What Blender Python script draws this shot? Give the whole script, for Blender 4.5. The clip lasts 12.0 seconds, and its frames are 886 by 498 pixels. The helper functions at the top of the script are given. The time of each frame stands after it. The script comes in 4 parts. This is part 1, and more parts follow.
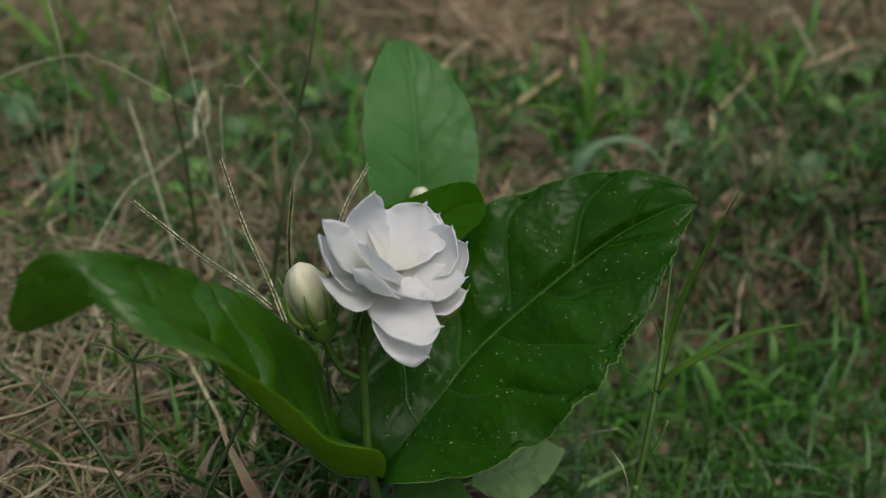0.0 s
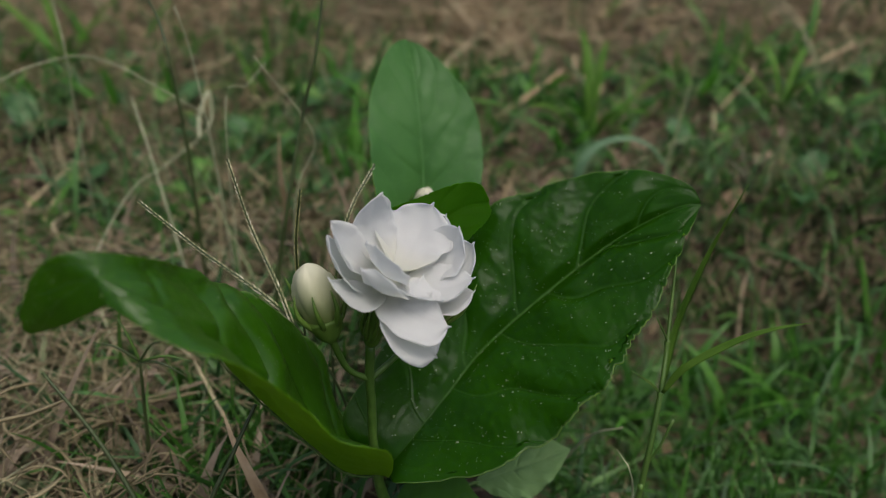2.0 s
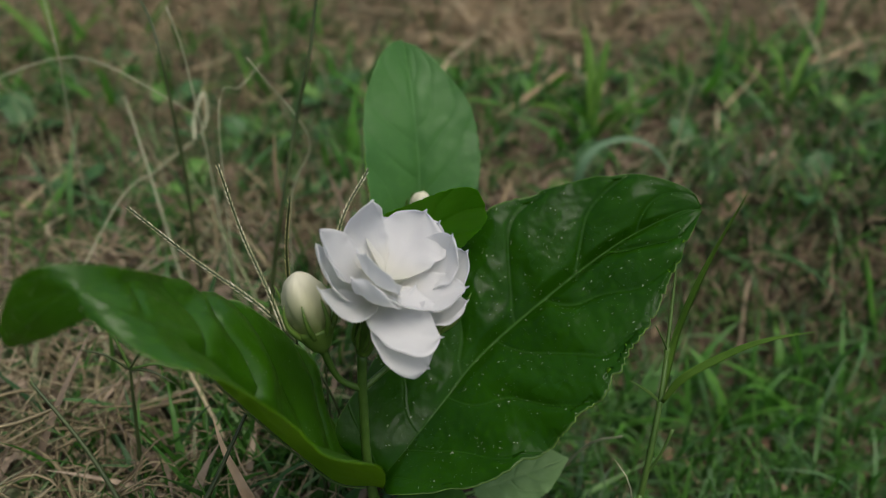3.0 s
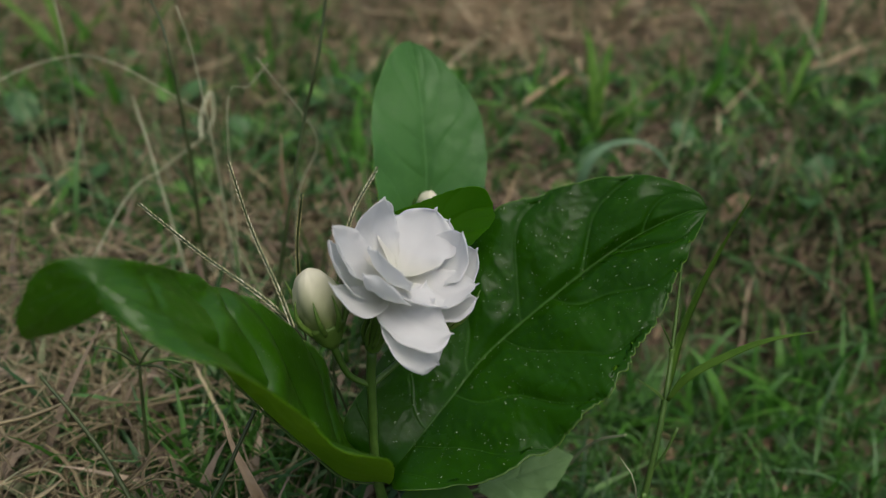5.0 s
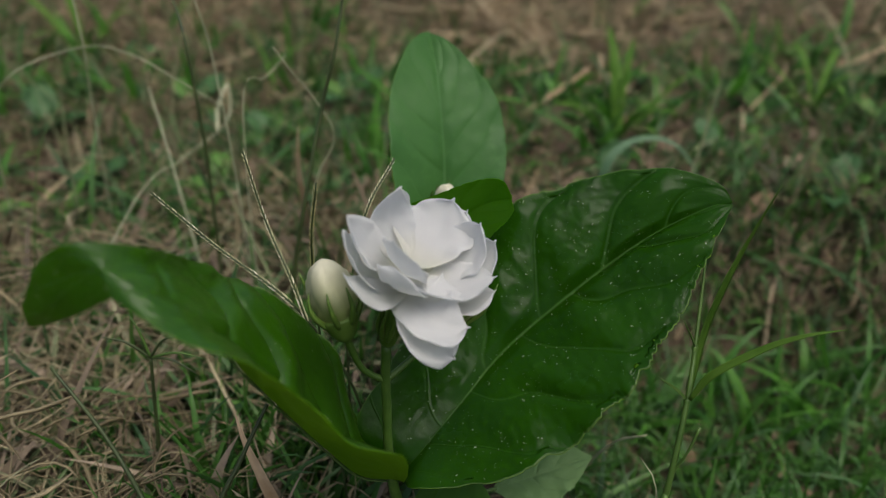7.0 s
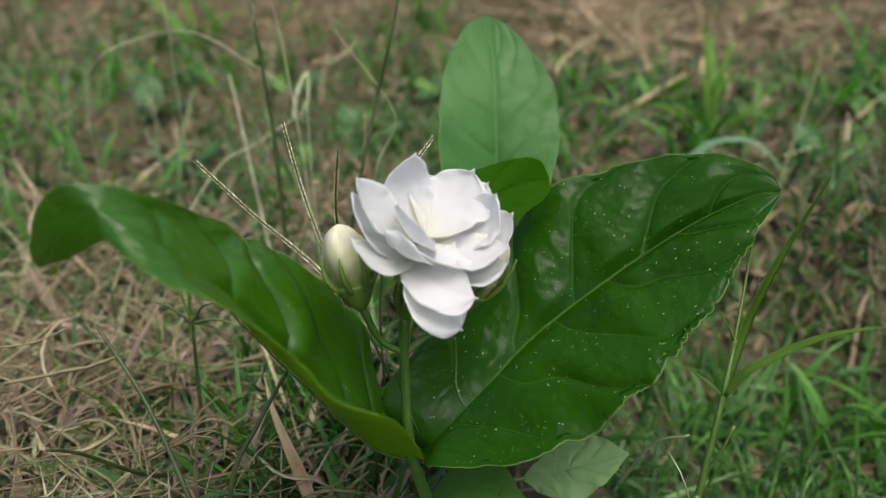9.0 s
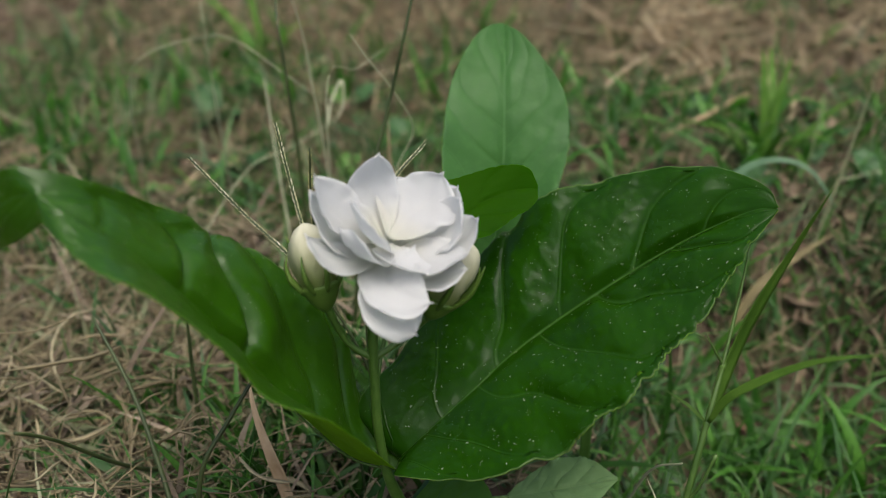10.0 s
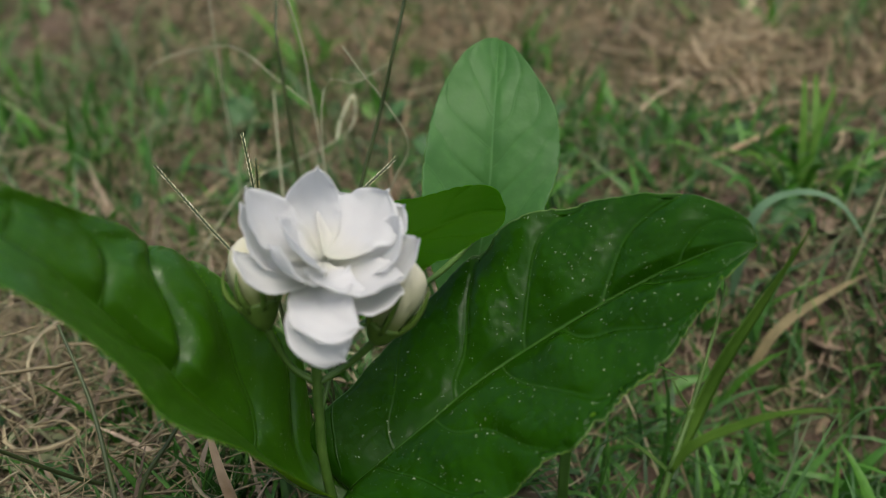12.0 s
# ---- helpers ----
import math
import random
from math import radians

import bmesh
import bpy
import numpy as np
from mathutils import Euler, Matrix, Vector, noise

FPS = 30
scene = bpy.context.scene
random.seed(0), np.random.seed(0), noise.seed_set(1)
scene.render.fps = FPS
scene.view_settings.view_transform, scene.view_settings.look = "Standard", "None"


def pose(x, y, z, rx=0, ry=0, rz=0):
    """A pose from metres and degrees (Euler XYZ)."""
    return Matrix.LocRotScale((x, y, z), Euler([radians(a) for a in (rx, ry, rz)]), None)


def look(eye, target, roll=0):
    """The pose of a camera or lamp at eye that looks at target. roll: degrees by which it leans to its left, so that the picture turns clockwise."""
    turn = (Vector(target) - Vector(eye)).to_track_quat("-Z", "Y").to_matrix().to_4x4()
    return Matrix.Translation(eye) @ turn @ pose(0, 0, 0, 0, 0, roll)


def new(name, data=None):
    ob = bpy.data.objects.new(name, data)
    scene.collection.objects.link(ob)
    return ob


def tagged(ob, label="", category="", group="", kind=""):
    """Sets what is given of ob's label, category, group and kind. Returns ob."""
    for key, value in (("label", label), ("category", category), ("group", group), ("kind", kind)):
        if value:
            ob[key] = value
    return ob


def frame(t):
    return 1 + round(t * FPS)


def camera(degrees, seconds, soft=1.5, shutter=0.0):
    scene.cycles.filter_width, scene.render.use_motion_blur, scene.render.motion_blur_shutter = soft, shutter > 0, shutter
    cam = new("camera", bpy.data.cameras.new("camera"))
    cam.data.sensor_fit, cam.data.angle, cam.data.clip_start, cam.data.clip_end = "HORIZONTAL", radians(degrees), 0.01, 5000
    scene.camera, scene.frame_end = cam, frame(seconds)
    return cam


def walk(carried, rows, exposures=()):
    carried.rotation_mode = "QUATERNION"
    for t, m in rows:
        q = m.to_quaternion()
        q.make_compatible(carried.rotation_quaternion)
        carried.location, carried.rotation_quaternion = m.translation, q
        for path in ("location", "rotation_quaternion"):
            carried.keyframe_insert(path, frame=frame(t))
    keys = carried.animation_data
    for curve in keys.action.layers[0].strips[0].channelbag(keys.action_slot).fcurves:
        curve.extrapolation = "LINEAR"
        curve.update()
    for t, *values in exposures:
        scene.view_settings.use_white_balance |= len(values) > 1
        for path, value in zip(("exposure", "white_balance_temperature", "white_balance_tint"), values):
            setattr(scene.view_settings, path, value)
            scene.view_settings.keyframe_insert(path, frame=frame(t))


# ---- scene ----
cam = camera(48.0, 12.0, soft=0.8)
cam.data.dof.use_dof = True
cam.data.dof.focus_distance = 0.248
cam.data.dof.aperture_fstop = 10.0
METRES, EYE, TILT, LEAN, TURN = 0.15, 0.234, -36.0, 0.0, 0.0
ROWS = [
    (0.0, 0.0031, -0.0028, 0.0029, 0.12, -0.06, 0.03),
    (0.5, 0.0077, -0.0123, 0.0011, 0.26, -0.11, 0.11),
    (1.0, 0.0141, 0.0033, 0.0065, 0.37, -0.12, 0.39),
    (1.5, -0.0775, -0.0486, -0.0147, -1.38, 0.06, -0.89),
    (2.0, -0.0114, -0.0094, 0.0075, -0.01, -0.19, 0.09),
    (2.5, -0.0629, -0.0467, -0.0017, -1.08, -0.16, -0.47),
    (3.0, 0.0090, 0.0271, 0.0270, 0.35, -0.46, 0.11),
    (5.0, -0.0133, 0.0103, 0.0177, 0.10, -0.25, -0.29),
    (5.5, -0.0109, 0.0161, 0.0086, 0.23, -0.09, -0.44),
    (6.0, -0.0101, 0.0320, 0.0095, 0.39, -0.15, -0.45),
    (6.5, -0.0102, 0.0443, 0.0128, 0.84, -0.33, -0.48),
    (7.0, -0.0103, 0.0492, -0.0002, 1.20, -0.07, -0.79),
    (8.8, 0.1429, 0.0588, -0.0961, 7.53, 1.61, -2.58),
    (9.0, 0.1790, 0.0858, -0.0742, 9.28, 1.03, -3.51),
    (9.5, 0.2888, 0.1012, -0.0867, 12.49, 1.36, -4.90),
    (10.0, 0.3857, 0.1693, -0.0837, 15.66, 1.84, -6.13),
    (10.5, 0.4608, 0.2455, -0.0633, 18.18, 1.96, -7.18),
    (11.0, 0.4979, 0.2715, -0.0660, 19.57, 2.15, -8.85),
    (11.5, 0.5347, 0.2882, -0.0727, 20.13, 2.75, -8.21),
    (12.0, 0.5493, 0.3188, -0.0539, 20.59, 2.49, -8.75),
]
EXPOSURES = [(0.0, 0.18), (1.5, 0.18), (3.0, 0.29), (5.0, 0.24), (7.0, 0.23), (9.0, 0.92), (9.5, 1.14), (10.0, 0.64), (10.5, 0.45), (11.0, 0.45), (11.5, 0.91), (12.0, 0.57)]
walk(cam, [(t, pose(0, 0, EYE, TILT, LEAN, TURN) @ pose(METRES * x, METRES * y, METRES * z, 90 + pitch, roll, yaw)) for t, x, y, z, yaw, pitch, roll in ROWS], EXPOSURES)

# ---- light: open shade under a bright hazy sky ----
SUN_EL, SUN_ROT = radians(72), radians(130)
world = bpy.data.worlds.new("sky_world")
scene.world = world
world.use_nodes = True
wn = world.node_tree
sky = wn.nodes.new("ShaderNodeTexSky")
sky.sky_type = "NISHITA"
sky.sun_disc = False
sky.sun_elevation, sky.sun_rotation = SUN_EL, SUN_ROT
sky.dust_density, sky.air_density, sky.ozone_density = 7.0, 1.0, 0.5
wn.links.new(sky.outputs[0], wn.nodes["Background"].inputs[0])
wn.nodes["Background"].inputs[1].default_value = 0.12
sun = new("sun", bpy.data.lights.new("sun", "SUN"))
sun.data.energy, sun.data.angle, sun.data.color = 1.15, radians(44), (1.0, 0.985, 0.95)
sun.matrix_world = look((0.4, -0.13, 1.6), (0, 0.2, 0))


# ---- materials ----
class Nodes:
    """A node material under construction."""

    def __init__(self, name, rough=0.5, spec=0.5):
        self.mat = bpy.data.materials.new(name)
        self.mat.use_nodes = True
        self.tree = self.mat.node_tree
        self.bsdf = self.tree.nodes["Principled BSDF"]
        self.out = self.tree.nodes["Material Output"]
        self.bsdf.inputs["Roughness"].default_value = rough
        self.bsdf.inputs["Specular IOR Level"].default_value = spec
        self.coord = self.tree.nodes.new("ShaderNodeTexCoord")

    def link(self, a, b):
        self.tree.links.new(a, b)

    def value(self, socket, v):
        if isinstance(v, (int, float)):
            socket.default_value = v
        else:
            self.link(v, socket)

    def math(self, op, a, b=0.0, c=0.0):
        n = self.tree.nodes.new("ShaderNodeMath")
        n.operation = op
        for s, v in zip(n.inputs, (a, b, c)):
            self.value(s, v)
        return n.outputs[0]

    def noise(self, scale, detail=4.0, rough=0.55, kind="Object"):
        n = self.tree.nodes.new("ShaderNodeTexNoise")
        n.inputs["Scale"].default_value, n.inputs["Detail"].default_value, n.inputs["Roughness"].default_value = scale, detail, rough
        self.link(self.coord.outputs[kind], n.inputs["Vector"])
        return n.outputs[0]

    def ramp(self, fac, stops):
        n = self.tree.nodes.new("ShaderNodeValToRGB")
        while len(n.color_ramp.elements) < len(stops):
            n.color_ramp.elements.new(0.5)
        for e, (p, c) in zip(n.color_ramp.elements, stops):
            e.position, e.color = p, (*c, 1)
        self.value(n.inputs[0], fac)
        return n.outputs[0]

    def mix(self, fac, a, b, blend="MIX"):
        n = self.tree.nodes.new("ShaderNodeMix")
        n.data_type, n.blend_type = "RGBA", blend
        self.value(n.inputs[0], fac)
        for s, v in ((n.inputs[6], a), (n.inputs[7], b)):
            if isinstance(v, tuple):
                s.default_value = (*v, 1)
            else:
                self.link(v, s)
        return n.outputs[2]

    def smooth(self, x, lo, hi):
        n = self.tree.nodes.new("ShaderNodeMapRange")
        n.interpolation_type = "SMOOTHSTEP"
        self.value(n.inputs["Value"], x)
        n.inputs["From Min"].default_value, n.inputs["From Max"].default_value = lo, hi
        return n.outputs[0]

    def island(self):
        return self.tree.nodes.new("ShaderNodeNewGeometry").outputs["Random Per Island"]

    def bump(self, height, strength, distance):
        n = self.tree.nodes.new("ShaderNodeBump")
        n.inputs["Strength"].default_value, n.inputs["Distance"].default_value = strength, distance
        self.link(height, n.inputs["Height"])
        self.link(n.outputs[0], self.bsdf.inputs["Normal"])

    def color(self, c):
        self.link(c, self.bsdf.inputs["Base Color"])
        self.last = c
        return self

    def thin(self, amount, tint):
        """Lets some light through, as a leaf or petal does."""
        t = self.tree.nodes.new("ShaderNodeBsdfTranslucent")
        self.link(self.mix(1.0, self.last, tint, "MULTIPLY"), t.inputs[0])
        m = self.tree.nodes.new("ShaderNodeMixShader")
        m.inputs[0].default_value = amount
        self.link(self.bsdf.outputs[0], m.inputs[1])
        self.link(t.outputs[0], m.inputs[2])
        self.link(m.outputs[0], self.out.inputs[0])
        return self


def leaf_material(name, dark, light, vein, specks, rough, veins=7.0, slant=1.75, through_light=0.12, spec=0.15, glow=(0.3, 0.55, 0.02), sunk=0.22):
    m = Nodes(name, rough, spec)
    sep = m.tree.nodes.new("ShaderNodeSeparateXYZ")
    m.link(m.coord.outputs["UV"], sep.inputs[0])
    u, s = sep.outputs[0], m.math("ABSOLUTE", m.math("MULTIPLY_ADD", sep.outputs[1], 2.0, -1.0))
    base = m.ramp(m.noise(45, 5), [(0.3, dark), (0.72, light)])
    base = m.mix(m.smooth(m.noise(420, 3), 0.45, 0.75), base, light)
    stagger = m.math("MULTIPLY", m.math("GREATER_THAN", sep.outputs[1], 0.5), 0.42)
    sweep = m.math("MULTIPLY", m.math("MULTIPLY_ADD", m.math("GREATER_THAN", sep.outputs[1], 0.5), 0.38, 0.62), slant)
    phase = m.math("SUBTRACT", m.math("ADD", m.math("MULTIPLY", u, veins), stagger), m.math("MULTIPLY", m.math("POWER", s, 1.25), sweep))
    near = m.math("ABSOLUTE", m.math("SUBTRACT", m.math("FRACT", phase), 0.5))
    side = m.math("MULTIPLY", m.smooth(near, 0.478, 0.498), m.math("SUBTRACT", 0.8, m.math("MULTIPLY", s, 0.75)))
    midrib = m.math("SUBTRACT", 1.0, m.smooth(s, 0.006, 0.013))
    base = m.mix(m.math("MULTIPLY", side, 0.4), base, vein)
    base = m.mix(m.math("MULTIPLY", midrib, 0.65), base, vein)
    if specks:
        v = m.tree.nodes.new("ShaderNodeTexVoronoi")
        v.inputs["Scale"].default_value = 1250
        warp = m.tree.nodes.new("ShaderNodeMix")
        warp.data_type, warp.blend_type = "RGBA", "ADD"
        warp.inputs[0].default_value = 0.0014
        fuzz = m.tree.nodes.new("ShaderNodeTexNoise")
        fuzz.inputs["Scale"].default_value = 1800
        m.link(m.coord.outputs["Object"], fuzz.inputs["Vector"])
        m.link(m.coord.outputs["Object"], warp.inputs[6])
        m.link(fuzz.outputs["Color"], warp.inputs[7])
        m.link(warp.outputs[2], v.inputs["Vector"])
        cell = m.tree.nodes.new("ShaderNodeSeparateColor")
        m.link(v.outputs["Color"], cell.inputs[0])
        size = m.math("MULTIPLY", m.math("POWER", cell.outputs[1], 2.5), 0.31)
        dot = m.math("LESS_THAN", v.outputs["Distance"], size)
        keep = m.math("GREATER_THAN", m.math("ADD", cell.outputs[0], m.math("MULTIPLY", m.noise(75, 3), 0.9)), 0.8)
        spot = m.math("MULTIPLY", m.math("MULTIPLY", dot, keep), m.math("MULTIPLY", cell.outputs[2], specks))
        base = m.mix(spot, base, (0.32, 0.38, 0.2))
        base = m.mix(m.math("MULTIPLY", m.smooth(s, 0.982, 0.997), 0.4), base, (0.16, 0.25, 0.08))
    m.color(base)
    net = m.tree.nodes.new("ShaderNodeTexVoronoi")
    net.feature = "SMOOTH_F1"
    net.inputs["Scale"].default_value = 260
    m.link(m.coord.outputs["Object"], net.inputs["Vector"])
    groove = m.math("ADD", m.smooth(near, 0.465, 0.5), m.math("SUBTRACT", 1.0, m.smooth(s, 0.0, 0.016)))
    relief = m.math("ADD", m.math("MULTIPLY", net.outputs["Distance"], -0.3), m.math("ADD", m.math("MULTIPLY", m.noise(900, 3), 0.08), m.math("MULTIPLY", m.noise(130, 3), 0.2)))
    m.bump(m.math("SUBTRACT", relief, m.math("MULTIPLY", groove, sunk)), 0.5, 0.002)
    r = m.ramp(m.noise(60, 4), [(0.3, (rough - 0.02,) * 3), (0.7, (rough + 0.05,) * 3)])
    m.link(r, m.bsdf.inputs["Roughness"])
    t = m.tree.nodes.new("ShaderNodeBsdfTranslucent")
    m.link(m.mix(m.noise(70, 4), tuple(c * 0.75 for c in glow), glow), t.inputs[0])
    both = m.tree.nodes.new("ShaderNodeMixShader")
    both.inputs[0].default_value = through_light
    m.link(m.bsdf.outputs[0], both.inputs[1])
    m.link(t.outputs[0], both.inputs[2])
    m.link(both.outputs[0], m.out.inputs[0])
    return m.mat


def strand_material(name, stops, rough=0.55, thin=0.0, tint=(0.9, 1.5, 0.35), fine=300):
    m = Nodes(name, rough, 0.35)
    c = m.ramp(m.island(), stops)
    c = m.mix(0.55, c, m.ramp(m.noise(fine, 3), [(0.25, (0.45, 0.45, 0.45)), (0.75, (1.35, 1.3, 1.25))]), "MULTIPLY")
    m.color(c)
    if thin:
        m.thin(thin, tint)
    return m.mat


def plain_material(name, a, b, scale, rough=0.5, spec=0.4, bump=0.2, depth=0.0005, thin=0.0, tint=(1, 1, 1)):
    m = Nodes(name, rough, spec)
    m.color(m.ramp(m.noise(scale, 5), [(0.3, a), (0.7, b)]))
    if bump:
        m.bump(m.noise(scale * 4, 4), bump, depth)
    if thin:
        m.thin(thin, tint)
    return m.mat


def petal_material(name, root, reach):
    m = Nodes(name, 0.5, 0.3)
    sep = m.tree.nodes.new("ShaderNodeSeparateXYZ")
    m.link(m.coord.outputs["UV"], sep.inputs[0])
    c = m.ramp(sep.outputs[0], [(0.02, root), (reach * 0.4, (0.72, 0.725, 0.69)), (reach, (0.73, 0.742, 0.755))])
    c = m.mix(0.5, c, m.ramp(m.noise(160, 3), [(0.3, (0.93, 0.93, 0.93)), (0.7, (1, 1, 1))]), "MULTIPLY")
    m.color(c)
    streak = m.tree.nodes.new("ShaderNodeMapping")
    streak.inputs["Scale"].default_value = (2.0, 26.0, 1.0)
    m.link(m.coord.outputs["UV"], streak.inputs[0])
    veins = m.tree.nodes.new("ShaderNodeTexNoise")
    veins.inputs["Scale"].default_value, veins.inputs["Detail"].default_value = 1.0, 3.0
    m.link(streak.outputs[0], veins.inputs["Vector"])
    m.bump(m.math("ADD", veins.outputs[0], m.math("MULTIPLY", m.noise(500, 2), 0.3)), 0.22, 0.0006)
    m.thin(0.62, (1.18, 1.18, 1.14))
    return m.mat


def bud_material():
    m = Nodes("cream_bud", 0.45, 0.35)
    sep = m.tree.nodes.new("ShaderNodeSeparateXYZ")
    m.link(m.coord.outputs["UV"], sep.inputs[0])
    c = m.ramp(sep.outputs[0], [(0.05, (0.1, 0.17, 0.03)), (0.35, (0.22, 0.28, 0.09)), (0.62, (0.47, 0.49, 0.3)), (1.0, (0.63, 0.62, 0.48))])
    c = m.mix(0.5, c, m.ramp(m.noise(220, 3), [(0.3, (0.85, 0.86, 0.8)), (0.7, (1, 1, 1))]), "MULTIPLY")
    m.color(c)
    m.thin(0.2, (1, 1, 0.8))
    return m.mat


def soil_material():
    m = Nodes("dry_soil", 0.95, 0.1)
    c = m.ramp(m.noise(14, 6), [(0.3, (0.055, 0.04, 0.027)), (0.5, (0.088, 0.064, 0.045)), (0.72, (0.17, 0.127, 0.094))])
    c = m.mix(m.smooth(m.noise(160, 5), 0.5, 0.72), c, (0.06, 0.042, 0.028))
    c = m.mix(m.smooth(m.noise(30.0, 5), 0.5, 0.66), c, (0.09, 0.1, 0.045))
    m.color(c)
    m.bump(m.noise(260, 6, 0.7), 0.8, 0.004)
    return m.mat


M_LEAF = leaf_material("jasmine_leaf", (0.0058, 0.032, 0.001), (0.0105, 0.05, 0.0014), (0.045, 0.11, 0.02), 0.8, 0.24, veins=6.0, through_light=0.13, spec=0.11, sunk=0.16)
# folded leaf: leaf green raised above M_LEAF, extra light put into its colour
M_LEAF_NEAR = leaf_material("lit_folded_leaf", (0.0135, 0.06, 0.001), (0.024, 0.09, 0.002), (0.04, 0.11, 0.01), 0.6, 0.3, veins=8.0, through_light=0.24, spec=0.34, glow=(0.34, 0.57, 0.02), sunk=0.25)
M_LEAF_PALE = leaf_material("young_leaf", (0.032, 0.105, 0.024), (0.05, 0.145, 0.034), (0.09, 0.21, 0.065), 0.0, 0.42, 8.0, 2.0, 0.2, 0.22, glow=(0.3, 0.55, 0.1), sunk=0.12)
M_LEAF_LOW = leaf_material("pale_low_leaf", (0.12, 0.22, 0.08), (0.17, 0.28, 0.12), (0.2, 0.32, 0.14), 0.0, 0.5, 6.0, 1.6, 0.3, glow=(0.5, 0.7, 0.2), sunk=0.05)
# small leaf: light shining through it is partly put into these brighter greens
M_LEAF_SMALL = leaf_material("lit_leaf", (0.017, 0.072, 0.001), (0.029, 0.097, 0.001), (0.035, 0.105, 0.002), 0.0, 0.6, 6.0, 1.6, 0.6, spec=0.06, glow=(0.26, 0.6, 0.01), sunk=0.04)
M_LOWEST = leaf_material("lowest_leaf", (0.03, 0.1, 0.008), (0.06, 0.155, 0.02), (0.08, 0.18, 0.03), 0.0, 0.5, 6.0, 1.6, 0.3, sunk=0.06)
M_UNDER = leaf_material("leaf_underside", (0.06, 0.16, 0.006), (0.085, 0.2, 0.01), (0.08, 0.17, 0.02), 0.0, 0.5, through_light=0.5, glow=(0.6, 0.85, 0.06))
M_MIDRIB = plain_material("leaf_midrib", (0.06, 0.12, 0.025), (0.11, 0.19, 0.05), 200, 0.5)
M_STEM = plain_material("green_stem", (0.038, 0.095, 0.011), (0.075, 0.15, 0.025), 150, 0.45, 0.4, 0.3)
M_SEPAL = plain_material("green_sepal", (0.06, 0.125, 0.014), (0.11, 0.19, 0.032), 200, 0.45, 0.4, 0.2, thin=0.1, tint=(0.9, 1.4, 0.4))
M_PETAL, M_INNER = petal_material("white_petal", (0.69, 0.705, 0.65), 0.4), petal_material("inner_petal", (0.67, 0.68, 0.64), 0.25)
M_BUD, M_SOIL = bud_material(), soil_material()
M_CORE = plain_material("pale_throat", (0.16, 0.2, 0.07), (0.3, 0.34, 0.16), 300, 0.5)
M_GREEN = strand_material("green_grass", [(0.0, (0.0206, 0.0718, 0.0094)), (0.45, (0.0364, 0.1178, 0.0141)), (0.8, (0.0538, 0.1564, 0.0203)), (1.0, (0.0791, 0.184, 0.0351))], 0.45, 0.22)
M_BLUE = strand_material("grey_green_grass", [(0.0, (0.0206, 0.064, 0.0179)), (0.6, (0.0456, 0.120, 0.034)), (1.0, (0.0826, 0.188, 0.0578))], 0.5, 0.15)
M_STRAW = strand_material("dry_straw", [(0.0, (0.094, 0.0756, 0.0393)), (0.35, (0.171, 0.1413, 0.0753)), (0.75, (0.248, 0.2115, 0.1213)), (1.0, (0.3591, 0.324, 0.2009))], 0.65)
M_STEMS = strand_material("thin_grass_stem", [(0.0, (0.075, 0.105, 0.045)), (0.5, (0.15, 0.18, 0.085)), (1.0, (0.3, 0.31, 0.19))], 0.6)
M_PALE_STRAW = strand_material("pale_straw", [(0.0, (0.21, 0.155, 0.085)), (0.5, (0.37, 0.295, 0.17)), (1.0, (0.55, 0.455, 0.3))], 0.6)
M_TAN = strand_material("tan_straw", [(0.0, (0.17, 0.125, 0.065)), (0.5, (0.33, 0.255, 0.145)), (1.0, (0.5, 0.41, 0.26))], 0.6)
M_LITTER = strand_material("leaf_litter", [(0.0, (0.057, 0.035, 0.0186)), (0.5, (0.152, 0.095, 0.0558)), (0.85, (0.209, 0.15, 0.093)), (1.0, (0.3135, 0.25, 0.1581))], 0.8, fine=150)
M_FLAKE = strand_material("dead_leaf_scraps", [(0.0, (0.076, 0.052, 0.0335)), (0.5, (0.152, 0.11, 0.0744)), (1.0, (0.304, 0.245, 0.1721))], 0.8, fine=150)
M_BROAD = strand_material("broad_grass", [(0.0, (0.0258, 0.1, 0.0119)), (0.5, (0.0516, 0.17, 0.0187)), (1.0, (0.0946, 0.25, 0.034))], 0.45, 0.3)
M_OLIVE = strand_material("withered_weed", [(0.0, (0.035, 0.04, 0.016)), (0.5, (0.08, 0.085, 0.036)), (1.0, (0.16, 0.14, 0.075))], 0.6)
M_CHAFF = strand_material("brown_chaff", [(0.0, (0.0855, 0.06, 0.0391)), (0.5, (0.19, 0.14, 0.093)), (1.0, (0.342, 0.28, 0.186))], 0.75)
M_WIDE = strand_material("broad_dry_grass", [(0.0, (0.07, 0.055, 0.036)), (0.5, (0.2, 0.158, 0.108)), (1.0, (0.38, 0.31, 0.225))], 0.7)
M_STALK = plain_material("dark_grass_stalk", (0.02, 0.036, 0.01), (0.055, 0.078, 0.024), 120, 0.5)
M_CULM = plain_material("green_culm", (0.034, 0.08, 0.012), (0.07, 0.135, 0.026), 150, 0.45, 0.4, 0.2)
M_PALE_STALK = plain_material("bleached_grass_stalk", (0.24, 0.26, 0.16), (0.4, 0.41, 0.27), 120, 0.6)
M_SEED = strand_material("grass_seed_head", [(0.0, (0.24, 0.25, 0.13)), (0.4, (0.36, 0.37, 0.22)), (0.8, (0.48, 0.48, 0.34)), (1.0, (0.62, 0.61, 0.5))], 0.65)
